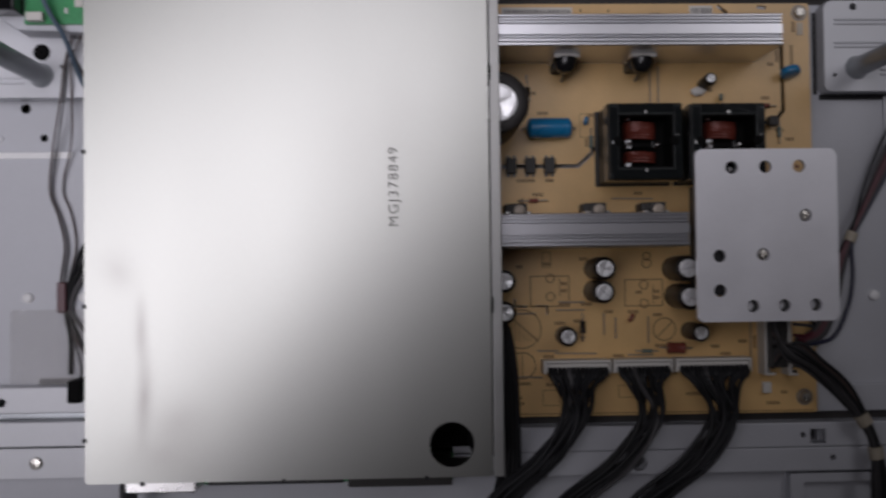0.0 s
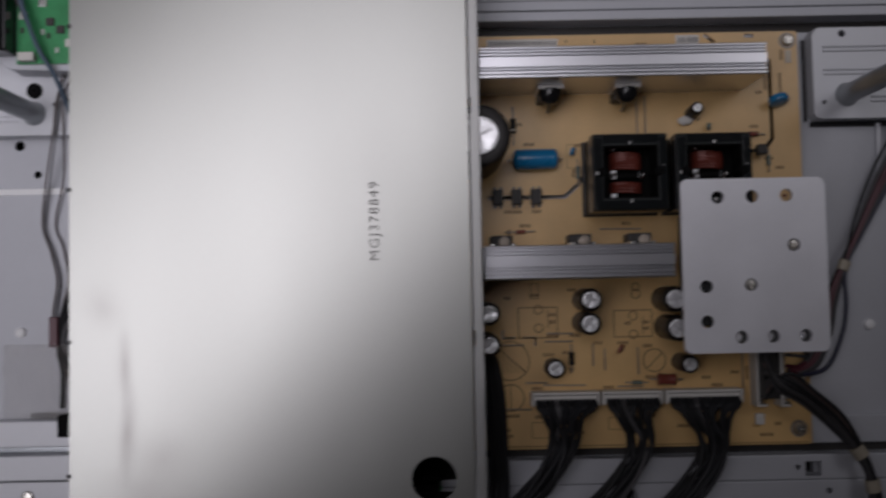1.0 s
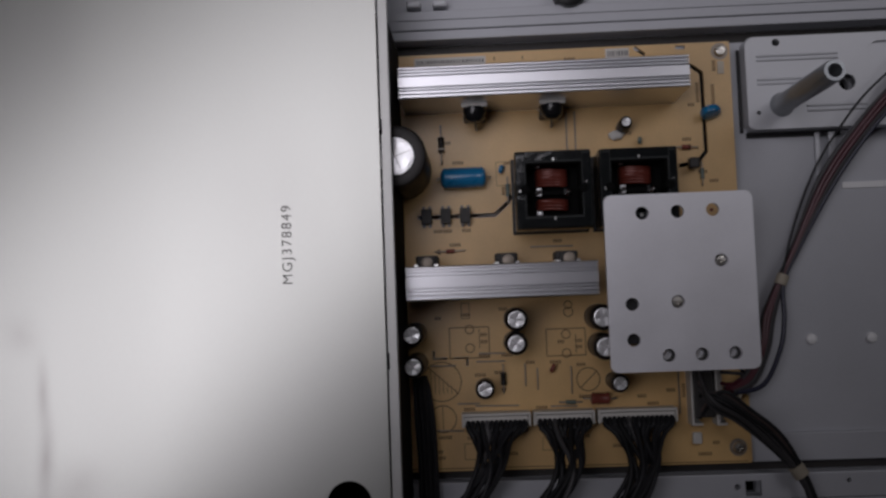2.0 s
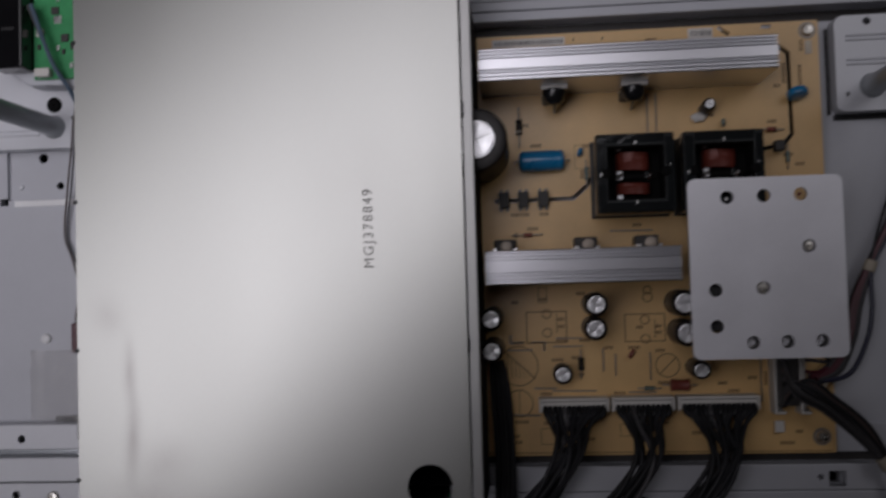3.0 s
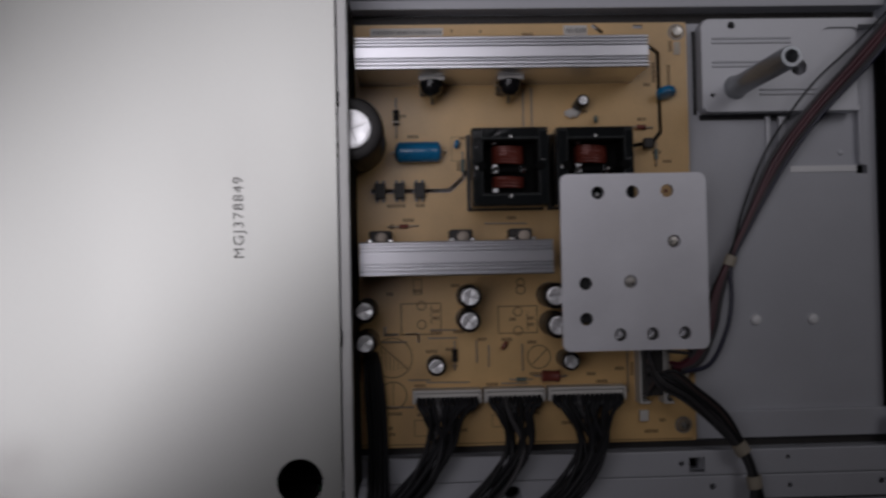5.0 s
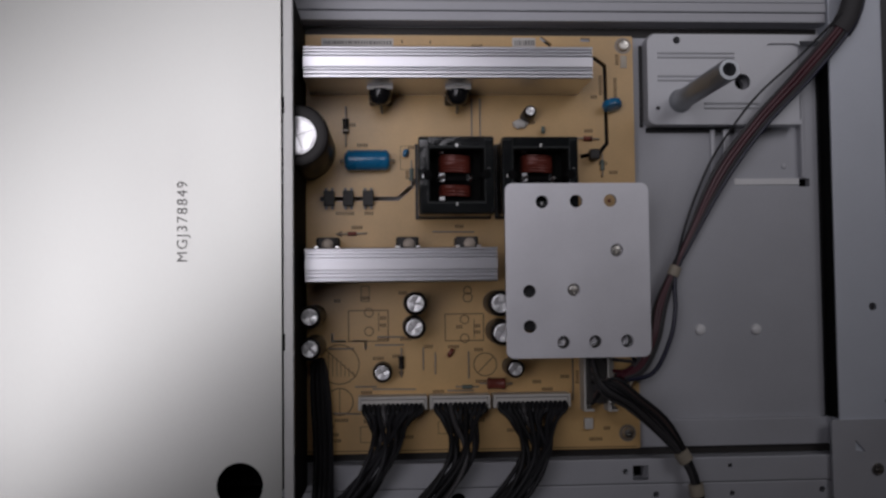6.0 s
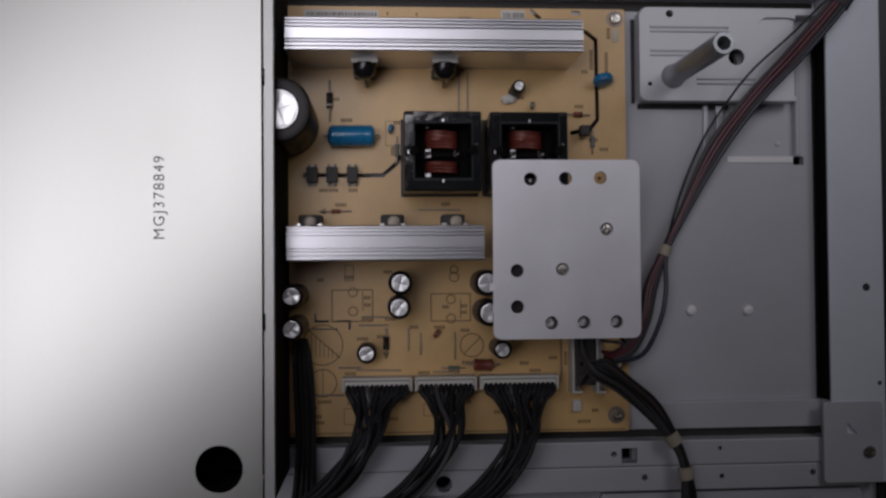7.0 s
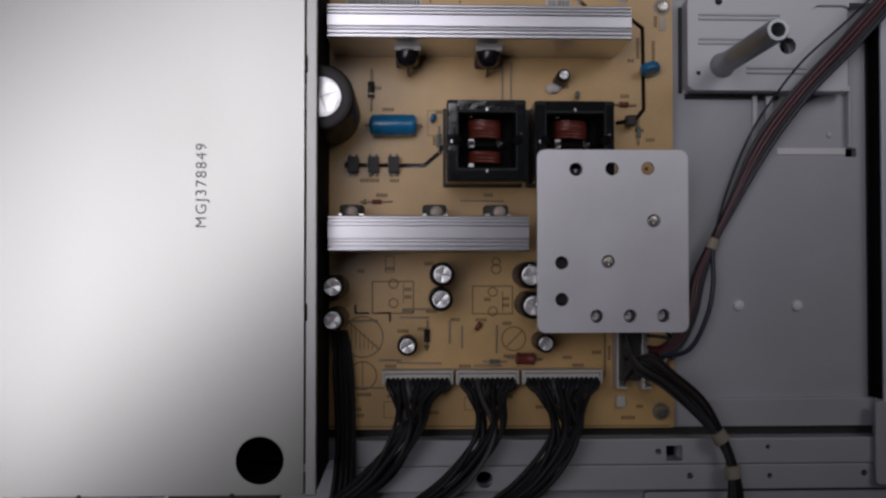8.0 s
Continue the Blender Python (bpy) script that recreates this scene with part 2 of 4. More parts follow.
def tube(pts, r, n=8, per=6, bm=None, flat=1.0):
    """A round wire swept along smoothed points."""
    bm = bm or bmesh.new()
    line = smooth_path(pts, per) if per > 1 else [Vector(p) for p in pts]
    side = None
    rings = []
    for i, p in enumerate(line):
        way = (line[min(i + 1, len(line) - 1)] - line[max(i - 1, 0)]).normalized()
        if side is None:
            side = way.cross(Vector((0, 0, 1)))
            side = (side if side.length > 0.05 else way.cross(Vector((1, 0, 0)))).normalized()
        else:
            side = (side - way * side.dot(way)).normalized()
        up = way.cross(side)
        rings.append([bm.verts.new(p + side * (r * math.cos(2 * math.pi * k / n)) + up * (r * flat * math.sin(2 * math.pi * k / n))) for k in range(n)])
    for a, b in zip(rings, rings[1:]):
        for k in range(n):
            bm.faces.new((a[k], a[(k + 1) % n], b[(k + 1) % n], b[k]))
    bm.faces.new(rings[0][::-1])
    bm.faces.new(rings[-1])
    return bm


def lying(x0, x1, y0, y1, z, profile, n=18):
    """A body of revolution about a level axis from (x0, y0) to (x1, y1); profile: (share of length, radius)."""
    bm = turned(0, 0, [(r, s) for s, r in profile], n)
    a, b = Vector((x0, y0, z)), Vector((x1, y1, z))
    turn = (b - a).to_track_quat("Z", "Y").to_matrix().to_4x4()
    bmesh.ops.transform(bm, matrix=Matrix.Translation(a) @ turn @ Matrix.Diagonal((1, 1, (b - a).length, 1)), verts=bm.verts)
    return bm


def stripe(ring_pts, w, z0, z1, bm=None):
    """A band of width w along a broken line, from z0 to z1."""
    bm = bm or bmesh.new()
    pts = [Vector((x, y)) for x, y in ring_pts]
    left, right = [], []
    for i, p in enumerate(pts):
        d1 = (p - pts[i - 1]).normalized() if i else (pts[1] - p).normalized()
        d2 = (pts[i + 1] - p).normalized() if i < len(pts) - 1 else d1
        nrm = Vector((-(d1 + d2).y, (d1 + d2).x)).normalized()
        k = w / 2 / max(0.4, nrm.dot(Vector((-d1.y, d1.x))))
        left.append(p + nrm * k)
        right.append(p - nrm * k)
    return prism([(p.x, p.y) for p in right + left[::-1]], z0, z1, 0, bm)


def circle_cut(x, y, r, z0, z1, n=20, bm=None):
    return turned(x, y, [(r, z0), (r, z1)], n, bm)


def cut(bm, *cutters):
    """The mesh bm with the cutters' bodies taken out of it."""
    me = bpy.data.meshes.new("blank")
    bm.to_mesh(me)
    bm.free()
    ob, tools = new("blank", me), []
    for c in cutters:
        bmesh.ops.recalc_face_normals(c, faces=c.faces)
        cm = bpy.data.meshes.new("cutter")
        c.to_mesh(cm)
        c.free()
        tool = new("cutter", cm)
        tools.append(tool)
        mod = ob.modifiers.new("cut", "BOOLEAN")
        mod.object, mod.operation, mod.solver = tool, "DIFFERENCE", "EXACT"
    bpy.context.view_layer.update()
    done = bmesh.new()
    done.from_mesh(bpy.data.meshes.new_from_object(ob.evaluated_get(bpy.context.evaluated_depsgraph_get())))
    for o in (*tools, ob):
        bpy.data.objects.remove(o)
    return done


def holes(spots, z0, z1):
    """One cutter for many round holes; spots: (x, y, radius)."""
    bm = bmesh.new()
    for x, y, r in spots:
        circle_cut(x, y, r, z0, z1, 18, bm)
    return bm


def hollow(x0, x1, y0, y1, z1):
    """A cutter that leaves a folded sheet of a solid block: thin top and sides, open below."""
    return box(x0 + 1, x1 - 1, y0 + 1, y1 - 1, -60, z1 - 1.2)


def lettering(text, size, m, depth=0.03):
    """Built-in font as a thin mesh, placed by m (in millimetres)."""
    data = bpy.data.curves.new("lettering", "FONT")
    data.body, data.size, data.extrude, data.align_x = text, size, depth, "LEFT"
    data.space_character = 1.2
    ob = new("lettering", data)
    bpy.context.view_layer.update()
    bm = bmesh.new()
    bm.from_mesh(bpy.data.meshes.new_from_object(ob.evaluated_get(bpy.context.evaluated_depsgraph_get())))
    bpy.data.objects.remove(ob)
    bmesh.ops.transform(bm, matrix=m, verts=bm.verts)
    return bm


def screw_head(x, y, z, r=2.6, h=1.4):
    bm = turned(x, y, [(r, z), (r, z + h * 0.5), (r * 0.8, z + h * 0.9), (r * 0.3, z + h)], 20)
    return cut(bm, box(x - r * 0.6, x + r * 0.6, y - 0.3, y + 0.3, z + h * 0.5, z + h + 1), box(x - 0.3, x + 0.3, y - r * 0.6, y + r * 0.6, z + h * 0.5, z + h + 1))

# ---- the room: closes the place round the table ----
tagged(single("floor", box(-800, 850, -700, 740, -800, -780), CARPET, "dark carpeted room floor", "floor", "structure"))
tagged(single("ceiling", box(-800, 850, -700, 740, 1500, 1520), CEILING, "plain painted room ceiling", "ceiling", "structure"))
for wall_name, dims in (("wall_north", (-800, 850, 740, 800)), ("wall_south", (-800, 850, -760, -700)), ("wall_east", (850, 910, -700, 740)), ("wall_west", (-860, -800, -700, 740))):
    single(wall_name, box(*dims, -780, 1500), WALL, "plain painted room wall", "wall", "structure")
table = thing("table", 25, 20, -780, "dark wooden table under the opened television", "table")
part("tabletop", box(-500, 550, -360, 400, -75, -45, 3), WOOD, table)
for lx in (-470, 520):
    for ly in (-330, 370):
        part("leg", box(lx - 25, lx + 25, ly - 25, ly + 25, -780, -75, 3), WOOD, table)

# ---- television chassis ----
DEEP, RAISED, FLANGE = -22, -14, -12
tv = thing("television", 25, 20, -45, "opened flat television lying face down with bare galvanised chassis", "television")
part("bezel", cut(box(-262, 312, -165, 215, -45, -16, 4), box(-221, 271.5, -130, 180, -38, 0)), BEZEL, tv, "black plastic television bezel")
THROUGH = [(-168.2, 66.8, 1.7), (-176.0, 79.5, 2.2), (180.6, 119.6, 1.8), (172.0, 90.0, 1.1), (209.2, 101.5, 3.7), (-193.1, 117.2, 1.9), (-156.8, 95.3, 1.0), (263, 3.9, 1.9), (268.2, -36.4, 1.2),
           (262.4, -52, 1.1), (-215.9, 8.4, 1.8), (-211.5, -9.6, 1.1), (-209.1, 99.3, 1.1), (154.6, -64.2, 1.4), (199.7, -62.6, 1.1), (167.7, -74.2, 1.5), (239.7, -73.6, 1.5), (200.5, -74.4, 1.3), (84, -75, 3.6),
           (-181.9, -44.7, 2.0), (-205.4, -57.5, 2.9), (-184.7, -68.8, 2.0)]
pan = part("pan", cut(box(-221, 271.4, -130, 180, DEEP - 4, DEEP, 0.3),
                      slab(198, 237.5, 60.6, 100, DEEP - 2.2, 0, 1.0, 0), slab(-192, -140, 60.6, 100, DEEP - 2.2, 0, 1.0, 0),
                      holes(THROUGH, -40, -10), box(157.8, 164.4, -68, -61.8, -40, 0), box(-217, -212.8, -23.2, -18.2, -40, 0),
                      box(-195.5, -191.5, 58.3, 61.6, -40, 0), box(236.8, 241.5, 56.8, 60.4, -40, 0)), STEEL, tv, "grey galvanised steel pan")
# a white sloping strip closes each pressed pocket
for x0, x1 in ((207.5, 236.6), (-188.5, -155.5)):
    bm = box(x0, x1, 57.7, 60.4, DEEP, DEEP + 0.6, 0.15)
    part("reflector_strip", bm, WHITE, tv, "white strip showing at a cut")
part("rib", box(197, 199, 60, 82, DEEP, DEEP + 1.7, 0.4), STEEL_B, tv)
part("rib", box(202.5, 205.5, 62, 82, DEEP, DEEP + 2.0, 0.5), STEEL_B, tv)
part("rib", box(237.6, 239.4, 60.5, 118, DEEP, DEEP + 1.4, 0.4), STEEL, tv)
for x0, x1, y in ((184, 233, 17.3), (-186, -160, 44.6), (-186, -150, 21.5)):
    part("crease", box(x0, x1, y - 0.2, y + 0.2, DEEP, DEEP + 0.12), STEEL, tv)
for x, y in ((190.8, -5.3), (215.6, -5.5), (-174.2, -1.6), (-150.6, -1.6)):
    part("pressed_lug", turned(x, y, [(2.3, DEEP), (2.1, DEEP + 1.4), (1.2, DEEP + 2.0)], 16), WHITE, tv, "small white rivet head", True)
for x, y in ((231, 66.1), (-186.5, 66.7)):
    part("pressed_lug", turned(x, y, [(1.3, DEEP - 2.2), (1.0, DEEP - 1.4), (0.4, DEEP - 1.2)], 14), STEEL_B, tv, "", True)

# mounting plates with their posts
plate_r = slab(167.6, 246.2, 83, 122.3, DEEP, RAISED, 3.0, 0.7)
plate_r = cut(plate_r, hollow(168.6, 218, 84, 121.5, RAISED), slab(219, 236.5, 84.5, 118.5, RAISED - 1.6, 0, 4, 0), holes([(180.6, 119.6, 1.6), (172.0, 90.0, 0.9), (209.2, 101.5, 3.5)], -30, 0), box(235, 247, 80, 119.5, -30, 0))
# Black strips paint the shade along the plate's lower and left edges.
part("plate_edge_shade", box(168.5, 208, 80.6, 82.9, DEEP, DEEP + 0.5), BLACK, tv, "black strip painted as the shade under the plate edge")
part("plate_edge_shade", box(166.0, 167.5, 83, 119, DEEP, DEEP + 0.5), BLACK, tv)
part("mounting_plate", plate_r, STEEL_B, tv, "bright raised mounting plate with ribs")
for y, x0, x1 in ((114, 172, 206), (112.2, 172, 206), (104, 172, 203), (102.2, 172, 203), (92.2, 192, 217), (90.2, 192, 217)):
    part("rib", box(x0, x1, y - 0.5, y + 0.5, RAISED - 0.3, RAISED + 0.8, 0.4), STEEL_B, tv)
plate_l = slab(-200.5, -110, 82.3, 160, DEEP, RAISED, 2.0, 0.7)
plate_l = cut(plate_l, hollow(-199.5, -111, 83, 159, RAISED), holes([(-193.1, 117.2, 1.7), (-165.0, 101.3, 3.4), (-156.8, 95.3, 0.8)], -30, 0))
part("mounting_plate", plate_l, STEEL_B, tv, "bright raised mounting plate with ribs")
part("rubber_grommet", cut(turned(-165.0, 101.3, [(3.4, -20), (3.4, RAISED + 0.5), (2.4, RAISED + 0.8)], 20), circle_cut(-165.0, 101.3, 0.5, -16, 0)), MATT, tv, "black rubber grommet", True)
for y in (90.5, 88.3):
    part("rib", box(-195, -172, y - 0.5, y + 0.5, RAISED - 0.3, RAISED + 0.8, 0.4), STEEL_B, tv)
for x, y in ((181.9, 93.2), (-165.4, 91.6)):
    post = turned(x, y, [(5.2, RAISED), (4.6, RAISED + 1.2), (4.2, RAISED + 3), (4.2, 41.2), (3.8, 42)], 24)
    part("standoff_post", cut(post, circle_cut(x, y, 2.6, 26, 50)), POST, tv, "tall hollow threaded steel post", True)

# side flanges
fl_r = cut(box(247, 270.8, -78, 176, DEEP, FLANGE, 0.6), hollow(247, 270.8, -78, 176, FLANGE), holes([(263, 3.9, 1.7), (268.2, -36.4, 1.0), (262.4, -52, 0.9)], -30, 0))
part("side_flange", fl_r, FLANGED, tv, "broad grey side flange with holes")
# Dark strips put the shade of the flange's side and foot into colour.
part("flange_side_shade", box(246.65, 246.95, -43.5, 112, DEEP + 0.4, FLANGE - 1.0), MATT, tv, "dark strip painted as shade on the flange's inner side")
part("flange_gap_shade", box(245.4, 246.6, -43.5, 112, DEEP, DEEP + 0.6), BLACK, tv, "black strip painted as the shade along the flange")
fl_l = cut(box(-220.8, -204.5, -49.4, 176, DEEP, FLANGE, 0.6), hollow(-220.8, -204.5, -49.4, 176, FLANGE), holes([(-215.9, 8.4, 1.5), (-211.5, -9.6, 0.9), (-209.1, 99.3, 0.9)], -30, 0), box(-217, -212.8, -23.2, -18.2, -30, 0),
           *[box(-209.6, -203, y - 4.2, y + 4.2, -30, 0) for y in (70.4, 43.9, 16.9)])
part("side_flange", fl_l, FLANGED, tv, "broad grey side flange with clip slots")
for y in (70.4, 43.9, 16.9):
    part("clip", box(-209.7, -202.6, y - 2.8, y + 2.8, FLANGE - 1.4, FLANGE, 0.4), FLANGED, tv, "bent steel clip between dark slots")
    # Black fill paints the shade inside the clip slots.
    part("slot_shade", box(-209.5, -203.4, y - 4.1, y + 4.1, DEEP + 0.4, FLANGE - 1.5), MATT, tv)
    # Black disc on the pan stands for a gap beside the clip.
    part("clip_gap_disc", turned(-200.2, y - 0.8, [(2.6, DEEP), (2.6, DEEP + 0.9)], 18), BLACK, tv)
# Shade along the left flange, painted as a black and a dull strip.
part("flange_gap_shade", box(-202.8, -200.6, -38, 176, DEEP, DEEP + 0.3), BLACK, tv, "black strip painted as the shade along the flange")
part("flange_side_shade", box(-204.45, -204.1, -49.4, 176, DEEP + 0.4, FLANGE - 1.6), POST, tv, "dull strip painted as shade on the flange's inner side")
part("corner_bracket", cut(box(-220.6, -187.5, 123.4, 176, FLANGE, -2, 0.6), holes([(-214, 133, 2.0)], -30, 10)), STEEL_B, tv, "folded corner bracket")

part("corner_plate", cut(slab(243, 268.5, -77.5, -44, FLANGE - 0.5, FLANGE + 1, 1.5, 0.4), prism([(253, -57), (257.5, -57.5), (253.2, -52.5)], -30, 0)), STEEL, tv, "grey corner plate with a screw")

# ridged upper rail
for k, (y0, y1, z1) in enumerate(((127, 131, -12), (131.3, 135.3, -11.4), (135.6, 139.6, -12))):
    part("rail_band", box(-105, 246, y0, y1, DEEP, z1, 0.35), STEEL, tv, "ridged upper chassis rail")
# Dark strip on the pan paints the shade beside the upper rail.
part("rail_shade_strip", box(-105, 246, 122.6, 126.8, DEEP, DEEP + 0.4), IC, tv, "dark strip painted as the shade beside the rail")
part("upper_deck", box(-105, 246, 140, 178, DEEP, -16, 0.6), STEEL, tv)
for x in (26, 37):
    part("tab", box(x, x + 6, 140.5, 143.5, -16, -9, 0.8), STEEL_B, tv, "bright bent tab")
part("rubber_foot", turned(95, 145, [(7, -16), (7, -9), (5.5, -8)], 20), BLACK, tv, "black rubber foot", True)

# lower rails
deck_z = -19
part("lower_deck", box(20, 257, -55.2, -43.6, DEEP, deck_z, 0.5), STEEL, tv)
rail_a = cut(box(-130, 262, -69.4, -59, DEEP, RAISED, 0.5), hollow(-130, 262, -69.4, -59, RAISED), holes([(154.6, -64.2, 1.2), (199.7, -62.6, 0.9)], -30, 0), box(157.8, 164.4, -68, -61.8, -30, 0))
part("lower_rail", rail_a, STEEL, tv, "lower chassis rail with punched holes")
rail_b = cut(box(-130, 262, -79.8, -69.7, DEEP, RAISED - 0.5, 0.5), hollow(-130, 262, -79.8, -69.7, RAISED - 0.5), holes([(167.7, -74.2, 1.3), (239.7, -73.6, 1.3), (200.5, -74.4, 1.1), (84, -75, 3.4)], -30, 0))
part("lower_rail", rail_b, STEEL, tv, "lower chassis rail with punched holes")
# Shade beside the lower rail, laid on as a dark strip.
part("rail_shade_strip", box(20, 258, -58.8, -55.4, DEEP, DEEP + 0.4), IC, tv)
frame_cut = cut(slab(150, 262, -128, -81.2, DEEP, RAISED - 3, 1.5, 0.5), slab(156, 240, -124, -85, -30, 0, 1, 0))
part("lower_opening_frame", frame_cut, STEEL, tv, "frame of a rectangular opening")
# Same painted shade between lower rail and opening frame.
part("rail_shade_strip", box(150, 258, -81.1, -79.9, DEEP, DEEP + 0.4), IC, tv)
ll = cut(box(-207.3, -105, -49.4, -38.3, DEEP, RAISED, 0.6), hollow(-207.3, -105, -49.4, -38.3, RAISED), holes([(-181.9, -44.7, 1.8)], -30, 0))
part("lower_rail", ll, STEEL_B, tv, "lower chassis rail with punched holes")
# Dull strip paints the shade between the left lower rails.
part("rail_shade_strip", box(-219, -105, -52.4, -49.6, DEEP, DEEP + 1), POST, tv)
ll = cut(box(-220.6, -105, -63.2, -52.6, DEEP, RAISED + 0.4, 0.6), hollow(-220.6, -105, -63.2, -52.6, RAISED + 0.4), holes([(-205.4, -57.5, 2.7)], -30, 0))
part("lower_rail", ll, STEEL_B, tv, "lower chassis rail with punched holes")
ll = cut(slab(-208.3, -105, -76, -63.8, DEEP, RAISED, 1.5, 0.6), hollow(-207.3, -105, -75, -63.8, RAISED), holes([(-184.7, -68.8, 1.8)], -30, 0))
part("lower_rail", ll, STEEL_B, tv, "lower chassis rail with punched holes")
part("black_clip", box(-151.5, -146, -44, -35, DEEP, -4, 0.6), MATT, tv, "black plastic clip at the shield's edge")
for x, y, z in ((-167.7, -69.8, RAISED), (262.4, -64.9, FLANGE + 1)):
    part("screw", screw_head(x, y, z, 2.6, 1.6), BOLT, tv, "cross-head steel screw", True)

# ---- shield cover over the main board ----
LZ = 37
shield = thing("shield_cover", -56, 50, -14, "large satin zinc shield cover with a printed code", "metal cover")
lid_top = cut(slab(-129.6, 17.4, -67.4, 172, LZ - 1, LZ, 0.8, 0.35), circle_cut(2.5, -55.6, 8.2, 0, 60, 40))
lid = part("lid", lid_top, LID, shield)
rim = box(17.95, 21.8, -67.8, 172, LZ - 2.2, LZ - 0.2, 0.35)
part("side_wall", cut(rim, box(17.5, 18.6, 78, 84, 33, 40), box(17.5, 18.6, -8, -2, 33, 40)), RIM, shield, "folded side wall beside the lid seam")
part("side_wall", box(-129.3, -128.3, -67, 172, -14, LZ - 1, 0.2), RIM, shield)
part("side_wall", box(-128.2, 18, -67.2, -66.2, 8, LZ - 1, 0.2), RIM, shield)
part("side_wall", box(-128.2, 18, 170.8, 171.8, -14, LZ - 1, 0.2), RIM, shield)
# Black stands in for the shade on the side wall below the rim.
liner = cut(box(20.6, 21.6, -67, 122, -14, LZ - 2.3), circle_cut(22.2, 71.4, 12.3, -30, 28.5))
part("liner", liner, MATT, shield, "black wall painted as the shade under the rim")
# Black walls and floor added to keep the space under the lid dark.
part("inner_shade_wall", box(12.0, 13.0, -66, 57, -20, LZ - 1), MATT, shield, "black wall added to darken the space under the lid")
part("inner_shade_wall", box(9.6, 10.6, 57.2, 170.6, -20, LZ - 1), MATT, shield, "black wall added to darken the space under the lid")
part("inner_shade_floor", box(-20, 11.8, -66, -40, -13.2, -12.4), MATT, shield, "black sheet added to darken the lid's hole")
part("inner_shade_wall", box(10.8, 20, 122.5, 124, -20, LZ - 1), BLACK, shield)
for y in (113.4, 52.5, -3.5, -51.8):
    part("hook", turned(-129.7, y, [(0.9, LZ - 2.5), (0.9, LZ + 0.1), (0.5, LZ + 0.3)], 12), BLACK, shield, "small dark locking hook")
for x in (-109.3, -58.5, -6.9):
    part("hook", turned(x, -67.6, [(0.9, LZ - 2.5), (0.9, LZ + 0.1), (0.5, LZ + 0.3)], 12), BLACK, shield, "small dark locking hook")
part("printed_code", lettering("MGJ378849", 5.35, Matrix.Translation((-16.0, 24.0, LZ + 0.03)) @ Matrix.Rotation(radians(90), 4, "Z") @ Matrix.Diagonal((0.985, 1.0, 1, 1))), INK, lid, "dark printed code")

# main board under the shield, with its sockets at the edge
main = thing("main_board", -56, 0, -16, "green main board under the shield cover", "circuit board")
part("board", box(-127, 5, -80, 160, -15.6, -14), GREEN, main)
part("socket", box(-126, -98, -79, -66.4, -14, 4, 0.6), TIN, main, "shiny metal socket shell")
part("socket", box(-95, -40, -78, -68, -14, -3, 0.6), BLACK, main, "black plastic socket")
part("socket", box(-38, 4, -79, -68, -14, 1, 0.6), IC, main, "dark grey socket")
part("bracket", box(-127.4, -126.2, -88, -66, -14, 6, 0.3), BLACK, main)

# ---- tuner module: black block and green board on a folded bracket ----
tuner = thing("input_module", -158, 122, RAISED, "green input board with a black block on a folded bracket", "circuit board")
br = prism([(-182.5, 116), (-170, 107.6), (-134, 106.0), (-134, 172), (-182.5, 172)], RAISED, -1.8, 0.6)
part("bracket", br, STEEL, tuner, "folded grey steel bracket")
part("board", box(-166.2, -134, 109.4, 170, -1.8, 0.0), GREEN, tuner)
part("bracket_lip", box(-184.0, -180.9, 113.6, 168, -1.8, 9.6, 0.4), STEEL_B, tuner, "bright folded lip of the bracket")
part("socket_block", cut(box(-180.8, -166.8, 112.8, 168, -1.8, 9, 0.8), box(-178, -170, 125, 130, 7, 12)), GLOSSY, tuner, "glossy black socket block")
part("connector", box(-164.5, -158, 110.0, 113.5, 0, 3.5, 0.3), NYLON, tuner, "white connector")
random.seed(5)
for k in range(22):
    x, y = random.uniform(-165, -138), random.uniform(114, 165)
    w, d = random.choice(((1.2, 2.2), (2.4, 1.2), (3.2, 3.2)))
    part("chip", box(x - w / 2, x + w / 2, y - d / 2, y + d / 2, 0.0, 0.9, 0.1), random.choice((IC, TIN, NYLON)), tuner)

# ---- power supply board ----
PZ = -15.0
psu = thing("power_supply_board", 90, 33, DEEP, "tan power supply board crowded with components on steel bosses", "circuit board")
slot_a = stripe([(27.5, 51.7), (60, 51.7), (66, 57), (67, 60)], 1.7, -25, 0)
slot_b = stripe([(137.5, 111.8), (144.8, 111.8), (149.2, 108.4), (149.6, 75), (146.2, 70.8), (138, 69.3)], 1.7, -25, 0)
slot_c = stripe([(121.6, 120.6), (126, 117.2)], 1.5, -25, 0)
slot_d = stripe([(139, 119.8), (143, 119.6)], 1.6, -25, 0)
slot_e = stripe([(32.1, -4.6), (32.1, -7.9), (37.6, -7.9)], 0.9, -25, 0)
slot_f = stripe([(40.6, -7.9), (46, -7.9), (46, -11.4)], 0.9, -25, 0)
board_blank = slab(17.5, 161.6, -54.6, 121.4, PZ - 1.6, PZ, 1.0, 0.0)
part("board", cut(board_blank, slot_a, slot_b, slot_c, slot_d, slot_e, slot_f), PCB, psu)
# Black sheet stands in for the shade seen through the board's slots.
part("slot_shade_sheet", box(68, 160.5, -54, 120.8, DEEP + 0.02, DEEP + 0.3), BLACK, psu, "black sheet added under the board to darken its slots")
for x, y in ((157.3, 117.2), (156.1, -48.2), (22, 117), (22, -50), (92, -50)):
    part("boss", turned(x, y, [(3.4, DEEP), (2.6, DEEP + 1), (2.6, PZ - 1.6)], 16), STEEL, psu)
